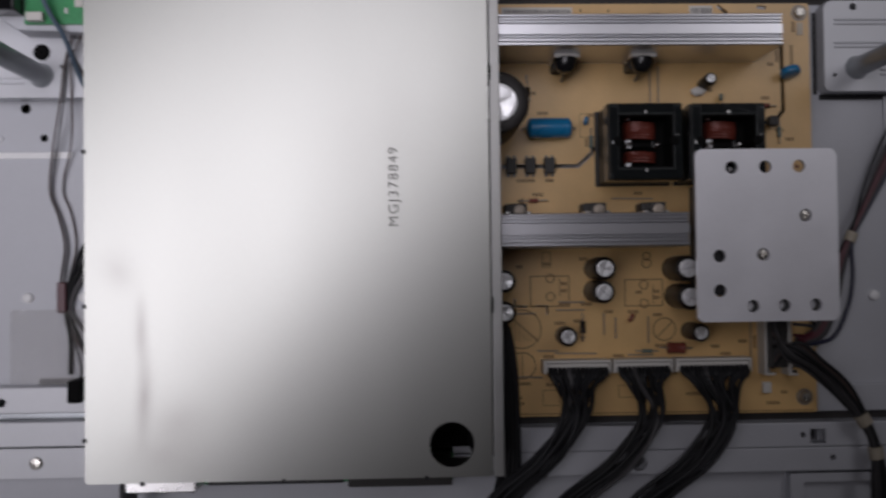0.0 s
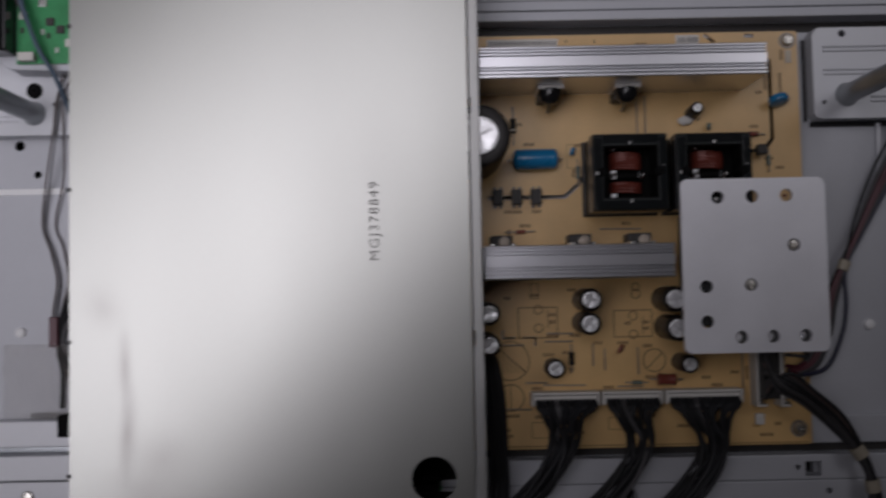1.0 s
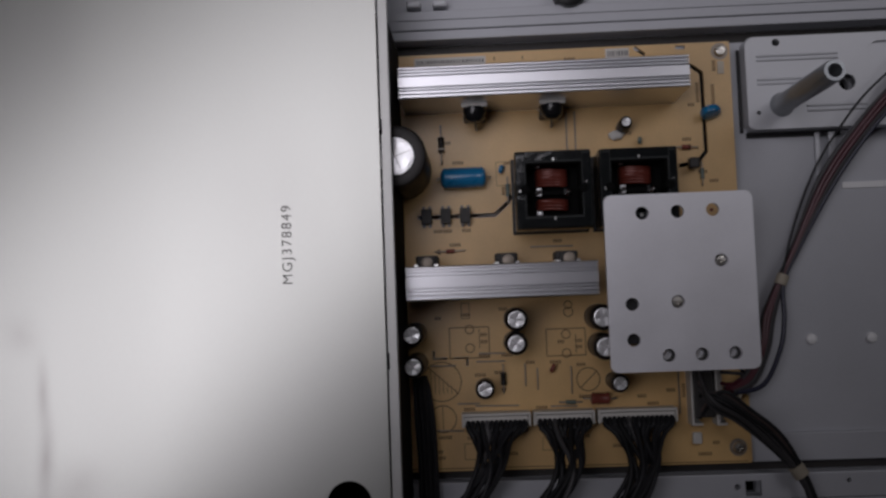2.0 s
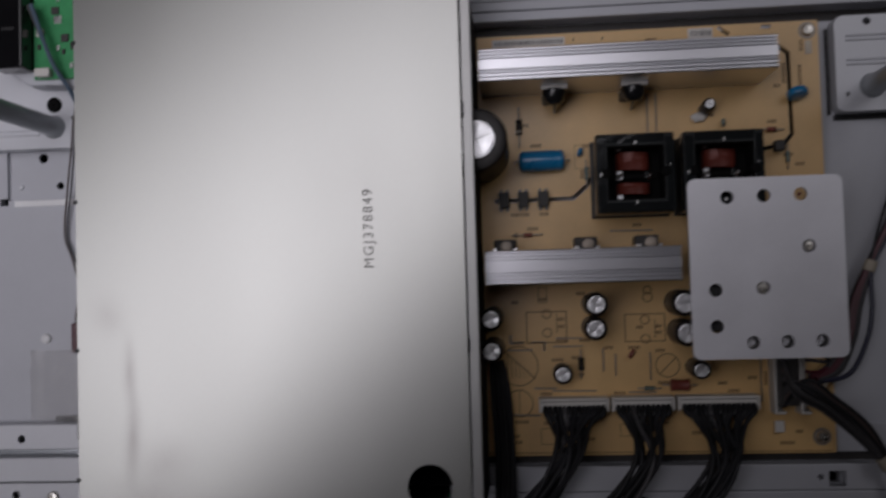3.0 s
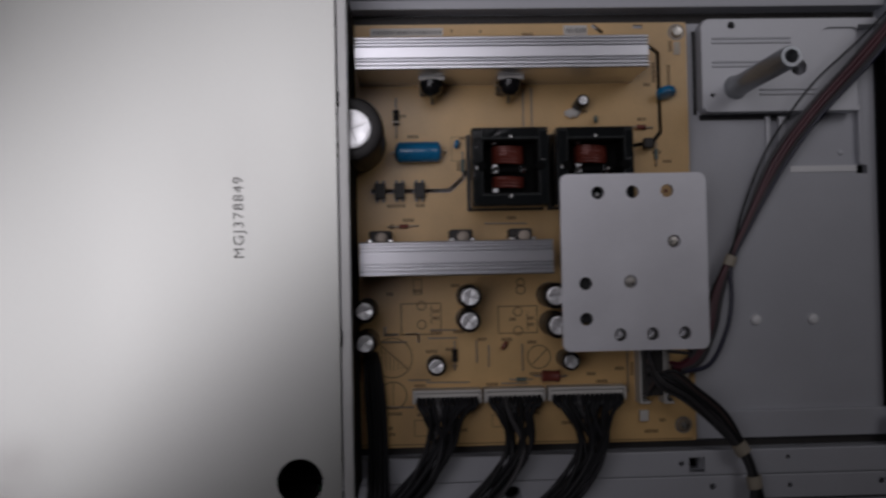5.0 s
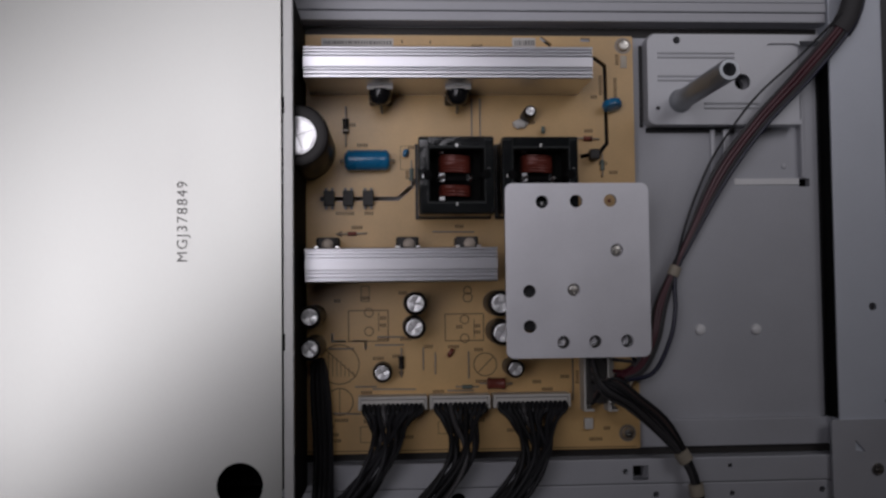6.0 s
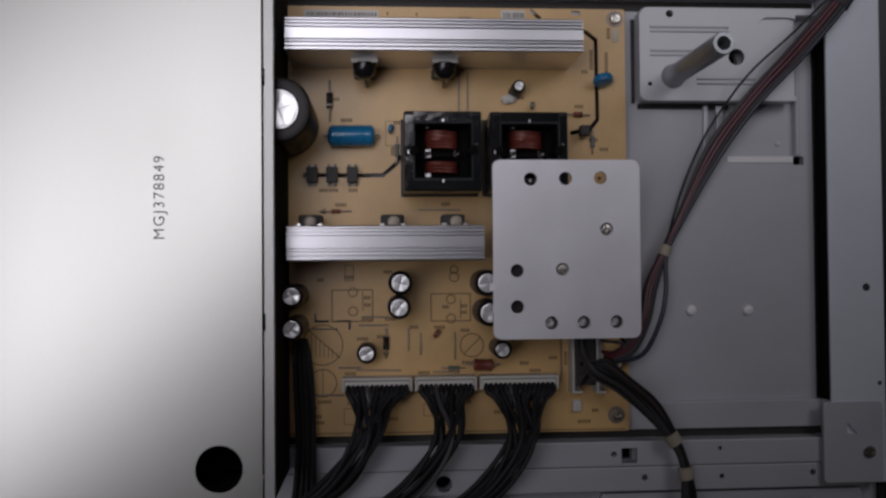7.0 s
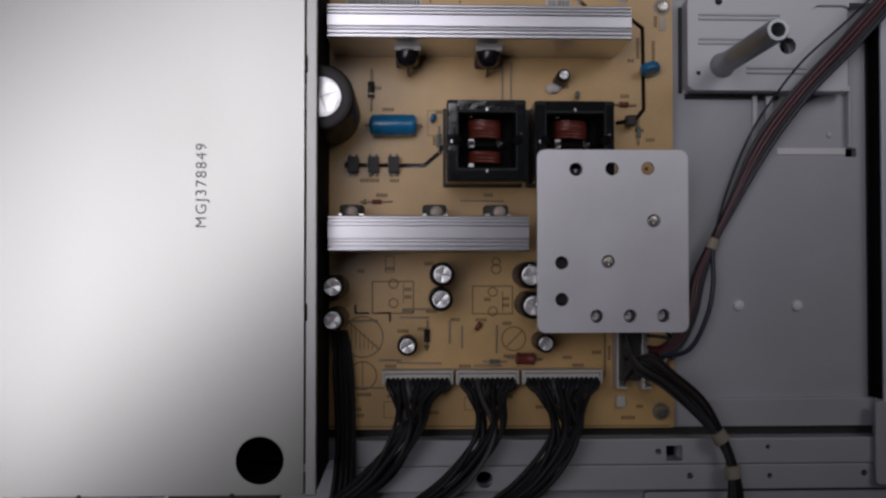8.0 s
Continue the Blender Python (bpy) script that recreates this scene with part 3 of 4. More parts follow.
for x, y in ((157.3, 117.2), (156.1, -48.2)):
    part("mounting_pad", turned(x, y, [(3.6, PZ), (3.6, PZ + 0.12)], 22), DULL, psu, "tinned ring under a screw")
    part("screw", screw_head(x, y, PZ + 0.12, 2.4, 1.7), BOLT, psu, "cross-head steel screw", True)
part("earth_tab", box(156.0, 158.8, 107.5, 113.0, PZ, PZ + 0.5, 0.2), PALE, psu)


def heatsink(x0, x1, y0, y1, label):
    """An extruded bar: upright sides, a top with two pairs of grooves."""
    z1, d = 16.0, 1.8
    prof = [(y0, PZ + 0.2), (y0, z1 - 0.4), (y0 + 0.4, z1)]
    w = y1 - y0
    for g in (0.12, 0.24, 0.33, 0.70, 0.80, 0.90):
        c = y0 + g * w
        prof += [(c - 0.42, z1), (c - 0.32, z1 - d), (c + 0.32, z1 - d), (c + 0.42, z1)]
    prof += [(y1 - 0.4, z1), (y1, z1 - 0.4), (y1, PZ + 0.2)]
    bm = bmesh.new()
    a = [bm.verts.new((x0, y, z)) for y, z in prof]
    b = [bm.verts.new((x1, y, z)) for y, z in prof]
    for k in range(len(prof)):
        j = (k + 1) % len(prof)
        bm.faces.new((a[k], b[k], b[j], a[j]))
    bm.faces.new(a)
    bm.faces.new(b[::-1])
    bmesh.ops.recalc_face_normals(bm, faces=bm.faces)
    hs = part("heatsink", bm, EXTRUDED, psu, label)
    for x in (x0 + 6, x1 - 6):
        part("foot_pin", box(x - 1, x + 1, (y0 + y1) / 2 - 0.4, (y0 + y1) / 2 + 0.4, PZ - 2.5, PZ + 0.4), TIN, hs)
    return hs


hs1 = heatsink(23.4, 137.0, 95.8, 108.4, "long grooved aluminium heatsink bar")
hs2 = heatsink(23.7, 98.2, 16.5, 29.7, "shorter grooved aluminium heatsink bar")


def power_transistor(x, y, out, top, screw=True):
    """A flat three-legged transistor upright against a heatsink; out: +1 or -1, the way that it faces along y."""
    def ya(a, b):
        return (y + out * a, y + out * b) if out > 0 else (y + out * b, y + out * a)
    body = part("transistor", box(x - 4.6, x + 4.6, *ya(1.3, 5.0), top - 17, top - 7, 0.8), IC, psu, "black power transistor on the heatsink")
    part("metal_tab", box(x - 5, x + 5, *ya(0.05, 1.3), top - 17, top, 0.2), TIN, body)
    for dx in (-2.5, 0, 2.5):
        part("leg", box(x + dx - 0.4, x + dx + 0.4, *ya(2.2, 2.8), PZ, top - 16.8), TIN, body)
    if screw:
        head = turned(0, 0, [(4.7, 0), (4.7, 2.0), (4.0, 4.4), (2.4, 5.8), (0.8, 6.2)], 20)
        bmesh.ops.transform(head, matrix=Matrix.Translation((x, y + out * 1.3, top - 3.4)) @ Matrix.Rotation(radians(-90 * out), 4, "X"), verts=head.verts)
        part("clamp", head, TAPE, body, "black domed clamp with a screw", True)
        part("bent_lead", tube([(x, y + out * 4.6, top - 9), (x + 0.4, y + out * 7.0, top - 12), (x + 0.6, y + out * 7.6, PZ)], 0.6, 6, 4), CROSS, body, "", True)
        part("thermal_paste", box(x - 5.2, x + 5.2, *ya(0.02, 1.6), top - 0.2, top + 0.5, 0.2), GLUE, body, "white thermal paste")
    return body


for x in (53.0, 84.6):
    power_transistor(x, 95.8, -1, 3.0)
for x in (31.5, 63.5, 87.5):
    power_transistor(x, 29.7, 1, 8.0, False)
    part("spring_clip", box(x - 3.2, x + 3.2, 29.75, 34.2, 8.3, 9.3, 0.3), IC, psu, "dark bent spring clip")
    part("paste_dab", turned(x + 0.4, 31.4, [(2.4, 9.3), (2.1, 9.5), (1.2, 9.65)], 12), DULL, psu, "grey dab of thermal paste", True)


def transformer(x0, x1, y0, y1, top):
    """Ferrite frame round a bobbin; two bundles of copper show in the window."""
    core = part("transformer", cut(box(x0, x1, y0, y1, PZ + 2, top, 0.7), box(x0 + 3.8, x1 - 3.8, y0 + 4.6, y1 - 4.6, PZ + 4, top + 5)), FERRITE, psu, "transformer with a glossy dark ferrite core and red copper windings")
    xm, ym = (x0 + x1) / 2, (y0 + y1) / 2
    part("bobbin", box(x0 + 3.9, x1 - 3.9, y0 + 4.7, y1 - 4.7, PZ + 0.2, top - 13.0, 0.4), MATT, core)
    # Black lining added so that the window's inner walls look shaded.
    part("window_liner", cut(box(x0 + 3.7, x1 - 3.7, y0 + 4.5, y1 - 4.5, top - 13, top - 0.6), box(x0 + 4.3, x1 - 4.3, y0 + 5.1, y1 - 5.1, top - 20, top + 3)), MATT, core)
    # Pale blocks paint the glints of the tape left of the windings.
    for dy, w, d in ((10.4, 1.7, 1.3), (-0.2, 2.2, 3.4), (-8.8, 2.2, 1.7)):
        part("tape_fold_glint", box(xm - 6.6, xm - 6.6 + w, ym + dy - d / 2, ym + dy + d / 2, top - 8.4, top - 7.4, 0.25), GLINT_METAL, core, "pale block painted as the glint of tape beside the windings")
    part("tape_fold_glint", box(xm + 4.4, xm + 6.0, ym - 1.6, ym + 1.2, top - 8.8, top - 8.2, 0.25), TAPE, core)
    part("bobbin_base", box(x0 - 1.0, x1 + 1.0, y0 - 0.6, y1 + 0.6, PZ + 0.1, PZ + 2.0, 0.3), BLACK, core)
    for cy, w in ((ym + 5.4, 3.5), (ym - 5.6, 2.2)):
        turns, run = int(w * 2.2), []
        for k in range(turns):
            yk = cy - w + 2 * w * (k + 0.5) / turns
            h = 1.3 * (1 - ((yk - cy) / w) ** 2)
            lap = [(xm - 6.0, yk, top - 12.6), (xm - 5.2, yk + 0.2, top - 9.6 + h), (xm, yk + 0.1, top - 8.0 + h), (xm + 5.2, yk - 0.1, top - 9.6 + h), (xm + 6.0, yk + 0.4, top - 12.6)]
            run += lap if k % 2 == 0 else lap[::-1]
        coil = tube(run, 0.62, 7, 3)
        part("winding", coil, COPPER, core, "red varnished copper winding", True)
    for cy in (ym + 11.0, ym - 0.6, ym - 10.6):
        part("bobbin_flange", box(xm - 6.2, xm + 6.2, cy - 0.8, cy + 0.8, top - 13, top - 8.4, 0.3), MATT, core)
    for dx, dy in ((-6.5, -0.6), (6.0, -0.8), (-6.3, 10.8), (-6.0, -10.8)):
        part("pin_turn", tube([(xm + dx, ym + dy - 0.6, top - 9), (xm + dx, ym + dy, top - 5.4), (xm + dx + 1.4, ym + dy + 0.5, top - 6.4)], 0.7, 8), TIN, core, "", True)
    # Small tin marks paint the glints at the core's joints.
    for cx, cy, w, d in ((xm, y1 - 3.6, 0.9, 1.3), (xm, y0 + 3.6, 0.9, 1.3), (x0 + 1.4, ym - 0.5, 0.6, 1.4), (x1 - 1.9, ym + 2.5, 1.0, 0.4)):
        part("core_joint_glint", box(cx - w / 2, cx + w / 2, cy - d / 2, cy + d / 2, top - 0.2, top + 0.25, 0.1), TIN, core)
    part("core_tape", box(x0 + 0.2, x0 + 3.4, y0 + 1.5, y1 - 1.5, top, top + 0.12, 0.05), CLEARTAPE, core, "glossy tape over the core")
    for lx in (x0 + 3.3, x1 - 3.3):
        part("bobbin_lug", turned(lx, ym, [(1.9, top - 9), (1.9, top + 0.1), (1.5, top + 0.4)], 16), MATT, core, "black rounded bobbin lug", True)
    part("core_tape", box(x1 - 3.4, x1 - 0.6, y0 + 1.5, y1 - 1.5, top, top + 0.12, 0.05), CLEARTAPE, core, "glossy tape over the core")
    part("core_tape", box(x0 + 3.6, x1 - 3.6, y1 - 3.8, y1 - 0.3, top, top + 0.16, 0.05), CLEARTAPE, core, "glossy tape over the core")
    part("core_tape", box(x0 + 1.0, x1 - 1.0, y0 + 0.3, y0 + 3.8, top, top + 0.16, 0.05), CLEARTAPE, core, "glossy tape over the core")
    part("tape_wrap", cut(box(x0 - 0.25, x1 + 0.25, y0 - 0.25, y1 + 0.25, top - 10, top - 2.5, 0.5), box(x0 + 1, x1 - 1, y0 + 1, y1 - 1, top - 20, top + 5)), TAPE, core, "glossy black tape round the core")
    for k in range(5):
        part("pin", turned(x0 + 3.5 + k * (x1 - x0 - 7) / 4, y1 + 0.2, [(0.45, PZ), (0.45, PZ + 3)], 8), TIN, core)
    return core


transformer(68.3, 98.0, 43.4, 74.0, 10.0)
transformer(101.8, 131.8, 43.4, 73.8, 10.0)


def can(x, y, r, top, glyph=0.0, label="black electrolytic capacitor with a scored silver top", lean=(0, 0), dish=0.035, crown_r=0.70):
    """An electrolytic capacitor: sleeve with a rolled shoulder, silver top with a scored cross."""
    def tilt(bm):
        for v in bm.verts:
            s = (v.co.z - PZ) / (top - PZ)
            v.co.x += lean[0] * s
            v.co.y += lean[1] * s
        return bm
    body = part("capacitor", tilt(turned(x, y, [(r * 0.9, PZ), (r * 0.98, PZ + 0.6), (r * 0.9, PZ + 1.6), (r, PZ + 2.6), (r, top - 1.2), (r * 0.95, top - 0.4), (r * (crown_r + 0.06), top + 0.12), (r * (crown_r + 0.01), top - 0.1), (r * crown_r, top - 0.7)], 28)), SLEEVE, psu, label, True)
    crown = bmesh.new()
    n = 32
    hub = crown.verts.new((x, y, top - 0.05))
    rims = []
    for k in range(n):
        a = 2 * math.pi * k / n
        rise = dish * r * abs(math.sin(2 * (a - radians(glyph)))) - 0.05
        rims.append([crown.verts.new((x + q * math.cos(a), y + q * math.sin(a), z)) for q, z in ((r * (crown_r - 0.1), top + rise), (r * (crown_r - 0.05), top + 0.1), (r * crown_r, top + 0.05), (r * crown_r, top - 0.4))])
    for k in range(n):
        a, c = rims[k], rims[(k + 1) % n]
        crown.faces.new((hub, a[0], c[0]))
        for q in range(3):
            crown.faces.new((a[q], a[q + 1], c[q + 1], c[q]))
    part("can_top", tilt(crown), CANTOP, body)
    cross = bmesh.new()
    for a in (glyph, glyph + 90):
        c, s = math.cos(radians(a)), math.sin(radians(a))
        stripe([(x - c * r * 0.6, y - s * r * 0.6), (x + c * r * 0.6, y + s * r * 0.6)], max(0.17, r * 0.02), top - 0.3, top - 0.02, cross)
    part("score", tilt(cross), SCORE, body)
    return body


can(22.2, 71.4, 11.9, 27.5, 20, "large black electrolytic capacitor with a shiny scored top", dish=0.02, crown_r=0.60)
can(66.4, 7.8, 4.7, 6.5, 75)
can(65.9, -1.7, 4.6, 6.5, 50)
can(53.0, -20.3, 4.0, -4.0, 30)
can(106.6, -19.0, 3.7, 2.0, 45)
can(100.4, 7.5, 5.2, 6.5, 10)
can(101.2, -4.2, 5.2, 6.5, 60)
can(25.2, 3.2, 4.5, 13.0, 15)
can(25.2, -9.2, 4.5, 13.0, 40)
can(114.6, 86.0, 2.6, -6.0, 80, "small tilted electrolytic capacitor set in white glue", (0.8, 1.2))
glob = bmesh.new()
bmesh.ops.create_icosphere(glob, subdivisions=3, radius=1.0)
for v in glob.verts:
    k = 1 + 0.25 * noise.noise(v.co * 2)
    v.co = Vector((112.2 + 3.2 * v.co.x * k, 83.2 + 2.0 * v.co.y * k, PZ + 1.2 + 1.7 * v.co.z * k))
part("glue_blob", glob, GLUE, psu, "white silicone glue blob", True)

# blue film capacitor, lying
BLUE_PROFILE = [(0.0, 1.5), (0.02, 3.0), (0.06, 4.0), (0.11, 4.35), (0.16, 4.15), (0.22, 4.3), (0.78, 4.3), (0.84, 4.15), (0.89, 4.35), (0.95, 4.1), (0.99, 3.2), (1.0, 2.6)]
film = part("film_capacitor", lying(37.8, 56.6, 67.3, 67.4, PZ + 4.4, BLUE_PROFILE, 26), BLUE, psu, "blue tubular capacitor lying on the board", True)
part("lead", tube([(56.4, 67.4, PZ + 4.4), (58.2, 67.4, PZ + 4.2), (58.6, 67.4, PZ)], 0.35), TIN, film)
part("lead", tube([(38, 67.3, PZ + 4.4), (36.6, 67.3, PZ + 4.2), (36.3, 67.3, PZ)], 0.35), TIN, film)


def opto(x, y):
    body = part("opto_coupler", box(x - 2.2, x + 2.2, y - 3.2, y + 3.2, PZ + 0.7, PZ + 4.0, 0.3), IC, psu, "black four-legged chip")
    for dx in (-1.27, 1.27):
        for s in (-1, 1):
            leg = box(x + dx - 0.55, x + dx + 0.55, min(y + s * 3.0, y + s * 4.3), max(y + s * 3.0, y + s * 4.3), PZ + 1.6, PZ + 2.1, 0.1)
            box(x + dx - 0.35, x + dx + 0.35, min(y + s * 3.9, y + s * 4.4), max(y + s * 3.9, y + s * 4.4), PZ, PZ + 2.0, 0, leg)
            part("leg", leg, CROSS, body)


for x in (31.3, 39.3, 47.5):
    opto(x, 51.7)


def axial(name, x0, y0, x1, y1, r, share, mat, label, rise=0.0, band=None):
    """A small component on two bent leads; share: the part of its length that the body takes."""
    a, b = Vector((x0, y0)), Vector((x1, y1))
    m, h = (a + b) / 2, (b - a) * share / 2
    z = PZ + r + 0.15 + rise
    body = part(name, lying(*(m - h).xy[:1], (m + h).x, (m - h).y, (m + h).y, z, [(0, r * 0.6), (0.04, r * 0.95), (0.14, r), (0.22, r * 0.9), (0.78, r * 0.9), (0.86, r), (0.96, r * 0.95), (1, r * 0.6)], 14), mat, psu, label, True)
    part("lead", tube([(a.x, a.y, PZ), (a.x + (b - a).x * 0.03, a.y + (b - a).y * 0.03, z), (b.x - (b - a).x * 0.03, b.y - (b - a).y * 0.03, z), (b.x, b.y, PZ)], 0.32, 6, 5), DULL, body)
    if band:
        q, w = m + h * 0.62, h * 0.12
        part("band", lying((q - w).x, (q + w).x, (q - w).y, (q + w).y, z, [(0, r * 1.01), (1, r * 1.01)], 14), band, body)
    return body


axial("diode", 38.4, 89.7, 38.4, 74.6, 1.35, 0.42, SLEEVE, "black diode standing between two leads", 0.6, PALE)
axial("diode", 35.2, 36.9, 46.2, 37.1, 0.9, 0.34, RED, "small brown glass diode")
axial("resistor", 65.7, 67.0, 65.7, 56.6, 0.95, 0.52, RESIN, "small grey-green banded resistor")
axial("diode", 136.6, 77.1, 145.6, 76.7, 1.1, 0.42, RED, "small red-brown glass diode", 0, SLEEVE)
axial("diode", 60.8, -11.6, 60.8, -22.2, 1.25, 0.5, SLEEVE, "black diode on the board")
axial("resistor", 94.0, -26.0, 106.5, -26.4, 2.5, 0.62, RED, "dull red banded resistor")
axial("resistor", 84.0, -27.4, 92.5, -27.6, 0.9, 0.5, RESIN, "small dark banded resistor")
axial("resistor", 147.2, 70.0, 147.2, 61.0, 0.9, 0.5, RESIN, "small grey banded resistor")


def jumper(x0, y0, x1, y1):
    part("jumper_wire", tube([(x0, y0, PZ), (x0 + (x1 - x0) * 0.03, y0 + (y1 - y0) * 0.03, PZ + 0.55), (x1 - (x1 - x0) * 0.03, y1 - (y1 - y0) * 0.03, PZ + 0.55), (x1, y1, PZ)], 0.33, 6, 4), DULL, psu, "", True)


for a in ((91.5, 93.4, 91.5, 76.5), (95.1, 93.4, 95.1, 76.5), (75.2, 37.6, 91.2, 37.4), (50.4, -9.6, 61.2, -9.7), (70.0, -11.4, 70.0, -19.8), (75.0, -13.6, 75.0, -21.6), (89.0, -13.4, 89.0, -23.6),
          (49.5, -27.9, 66.0, -28.2), (31.0, -10.8, 40.5, -10.9), (33.0, -37.6, 43.0, -38.0), (133.0, -14.0, 133.0, -33.0), (51.5, -6.2, 61.5, -6.4), (80.5, -29.0, 90.5, -29.2), (42.0, -26.8, 50.0, -26.9)):
    jumper(*a)


def disc(x, y, r, t, turn, mat, label, z=3.6):
    """A disc capacitor standing on two leads, its face turned by so many degrees."""
    bm = turned(0, 0, [(r * 0.5, -t / 2), (r * 0.92, -t * 0.36), (r, 0), (r * 0.92, t * 0.36), (r * 0.5, t / 2)], 20)
    m = Matrix.Translation((x, y, PZ + z)) @ Matrix.Rotation(radians(turn), 4, "Z") @ Matrix.Rotation(radians(72), 4, "X")
    bmesh.ops.transform(bm, matrix=m, verts=bm.verts)
    body = part("disc_capacitor", bm, mat, psu, label, True)
    for s in (-0.6, 0.6):
        p = m @ Vector((s * r, -r * 0.6, 0))
        part("lead", tube([p, (p.x, p.y, PZ + 0.8), (p.x + 0.2, p.y, PZ)], 0.3, 6, 3), TIN, body)


disc(151.0, 90.6, 4.3, 3.6, 8, BLUE, "blue ceramic disc capacitor", 4.6)
disc(63.4, 70.6, 1.9, 1.8, 70, BLUE, "small blue bead capacitor", 2.6)
disc(121.8, 80.4, 1.6, 1.6, 85, RESIN, "small green bead capacitor", 2.2)
disc(81.4, -13.2, 2.0, 1.7, 60, RED, "small brown bead capacitor", 2.4)
part("transistor", box(141.0, 145.2, 67.4, 71.8, PZ + 2.0, PZ + 6.4, 0.7), IC, psu, "small black moulded transistor")
for dy in (-1.2, 0, 1.2):
    part("leg", box(142.9, 143.3, 69.6 + dy - 0.2, 69.6 + dy + 0.2, PZ, PZ + 2.1), TIN, psu)
for x0, x1, y0, y1 in ((109.4, 119.4, 116.4, 120.5), (28.2, 58.6, 116.6, 119.9)):
    lab = part("sticker", box(x0, x1, y0, y1, PZ, PZ + 0.1), PAPER, psu, "white paper sticker with small print")
    random.seed(3)
    x = x0 + 1
    while x < x1 - 1:
        w = random.uniform(0.25, 0.8)
        part("print_bar", box(x, x + w, y0 + 0.8, y1 - 1.0, PZ + 0.1, PZ + 0.13), INK, lab)
        x += w + random.uniform(0.3, 0.7)
part("test_post", box(137.4, 141.0, -46.0, -41.4, PZ, PZ + 2.4, 0.3), NYLON, psu, "small white plastic block")


# connectors and their black wire looms
def header(x0, x1, y0, y1, along_x=True):
    h = 8.5
    shell = cut(box(x0, x1, y0, y1, PZ, PZ + h, 0.3), box(x0 + 0.9, x1 - 0.9, y0 - (3 if along_x else -0.9), y1 - 1.0, PZ + 2, PZ + 20) if along_x else box(x0 + 0.9, x1 + 3, y0 + 0.9, y1 - 0.9, PZ + 2, PZ + 20))
    return part("socket", shell, NYLON, psu, "white nylon wire socket")


def loom(x0, x1, pins, mid, end, label):
    """A plug with its row of wires, drawn together and led away over the rail."""
    t = thing("wire_loom", (x0 + x1) / 2, -33, PZ, label, "wire loom", "looms of the power supply board")
    part("plug", box(x0 + 1.1, x1 - 1.1, -35.4, -31.6, PZ + 2.2, PZ + 8.0, 0.3), NYLON, t)
    r2 = random.Random(int(x0))
    for k in range(pins):
        u = (k + 0.5) / pins
        x = x0 + 1.6 + u * (x1 - x0 - 3.2)
        a = 2.4 * k
        rad = 1.2 + 4.6 * math.sqrt(((k * 7) % pins) / pins)
        ox, oz = rad * 1.25 * math.cos(a), rad * 0.9 * math.sin(a)
        j = r2.uniform(-1.2, 1.2)
        pts = [(x, -33.6, PZ + 7.6), (x, -36.2, PZ + 10.6), (x + (mid[0] - x) * 0.35 + j * 0.4, -40.5, PZ + 12 + oz * 0.6),
               (mid[0] + (u - 0.5) * 8 + ox * 0.6, mid[1], mid[2] + oz), (mid[0] * 0.55 + end[0] * 0.45 + ox + j + 1.5, mid[1] * 0.5 + end[1] * 0.5, mid[2] + oz + j * 0.4),
               (end[0] + ox * 1.1, end[1] + j, end[2] + oz), (end[0] * 1.4 - mid[0] * 0.4 + ox * 1.2, end[1] - 22, end[2] - 2 + oz)]
        kind = WIRE_G if k == pins // 3 else WIRE_K
        part("wire", tube(pts, 0.98, 7, 6), kind, t, "", True)
        part("terminal", box(x - 0.6, x + 0.6, -35.6, -34.2, PZ + 7.2, PZ + 8.6, 0.1), IC, t)


for x0, x1 in ((43.0, 71.1), (72.2, 97.1), (98.4, 130.4)):
    header(x0, x1, -35.8, -30.2)
loom(43.0, 71.1, 13, (53.5, -51, 5), (25, -85, 0), "loom of black wires plugged into a white socket")
loom(72.2, 97.1, 11, (84.5, -53, 5), (54, -87, -1), "loom of black wires plugged into a white socket")
loom(98.4, 130.4, 15, (113.5, -54, 6), (84, -88, -1), "thick loom of black wires plugged into a white socket")
header(136.0, 140.4, -37.8, -8.0, False)
header(146.0, 150.2, -38.0, -10.0, False)
part("plug", box(137.0, 145.4, -34.5, -9.0, PZ + 2.2, PZ + 9.6, 0.5), IC, psu, "dark grey plug in the upright socket")
for k in range(6):
    part("pin", box(146.8, 149.4, -36.6 + k * 1.9, -35.6 + k * 1.9, PZ + 8.5, PZ + 8.9, 0.1), TIN, psu)

# aluminium plate on its bracket
PT = 13.0
pl = slab(101.7, 159.0, -14.0, 54.8, PT - 2.0, PT, 2.6, 0.45, 8)
plate_holes = [(116.4, 47.4), (130.0, 47.6), (143.6, 47.8), (110.9, 12.2), (110.9, -1.6), (145.9, 28.0), (128.5, 12.6), (124.1, -7.9), (136.7, -7.8), (149.4, -7.7)]
top_plate = part("heat_plate", cut(pl, holes([(x, y, 2.55) for x, y in plate_holes], 0, 30)), PLATE, psu, "punched satin aluminium heat plate")
part("plate_backing", box(136, 157.5, 8, 42, PZ + 0.5, PT - 2.05, 0.4), EXTRUDED, psu, "aluminium block under the plate")
# Added black block, so that the punched holes above look shaded.
part("plate_backing", box(107.6, 134, -3.5, 42, PZ + 0.5, PT - 4.5, 0.4), BLACK, psu, "black block added to darken the plate's holes")
part("plate_backing", box(126, 131, 9, 16, PT - 4.6, PT - 2.05, 0.2), TIN, psu)
part("plate_backing", box(119, 155, -12, -4, PT - 11, PT - 6.4, 0.4), CROSS, psu, "bright metal strip under the plate")
part("plate_backing", box(150, 155, -12, 20, PZ + 0.3, PT - 11.1, 0.4), BLACK, psu)
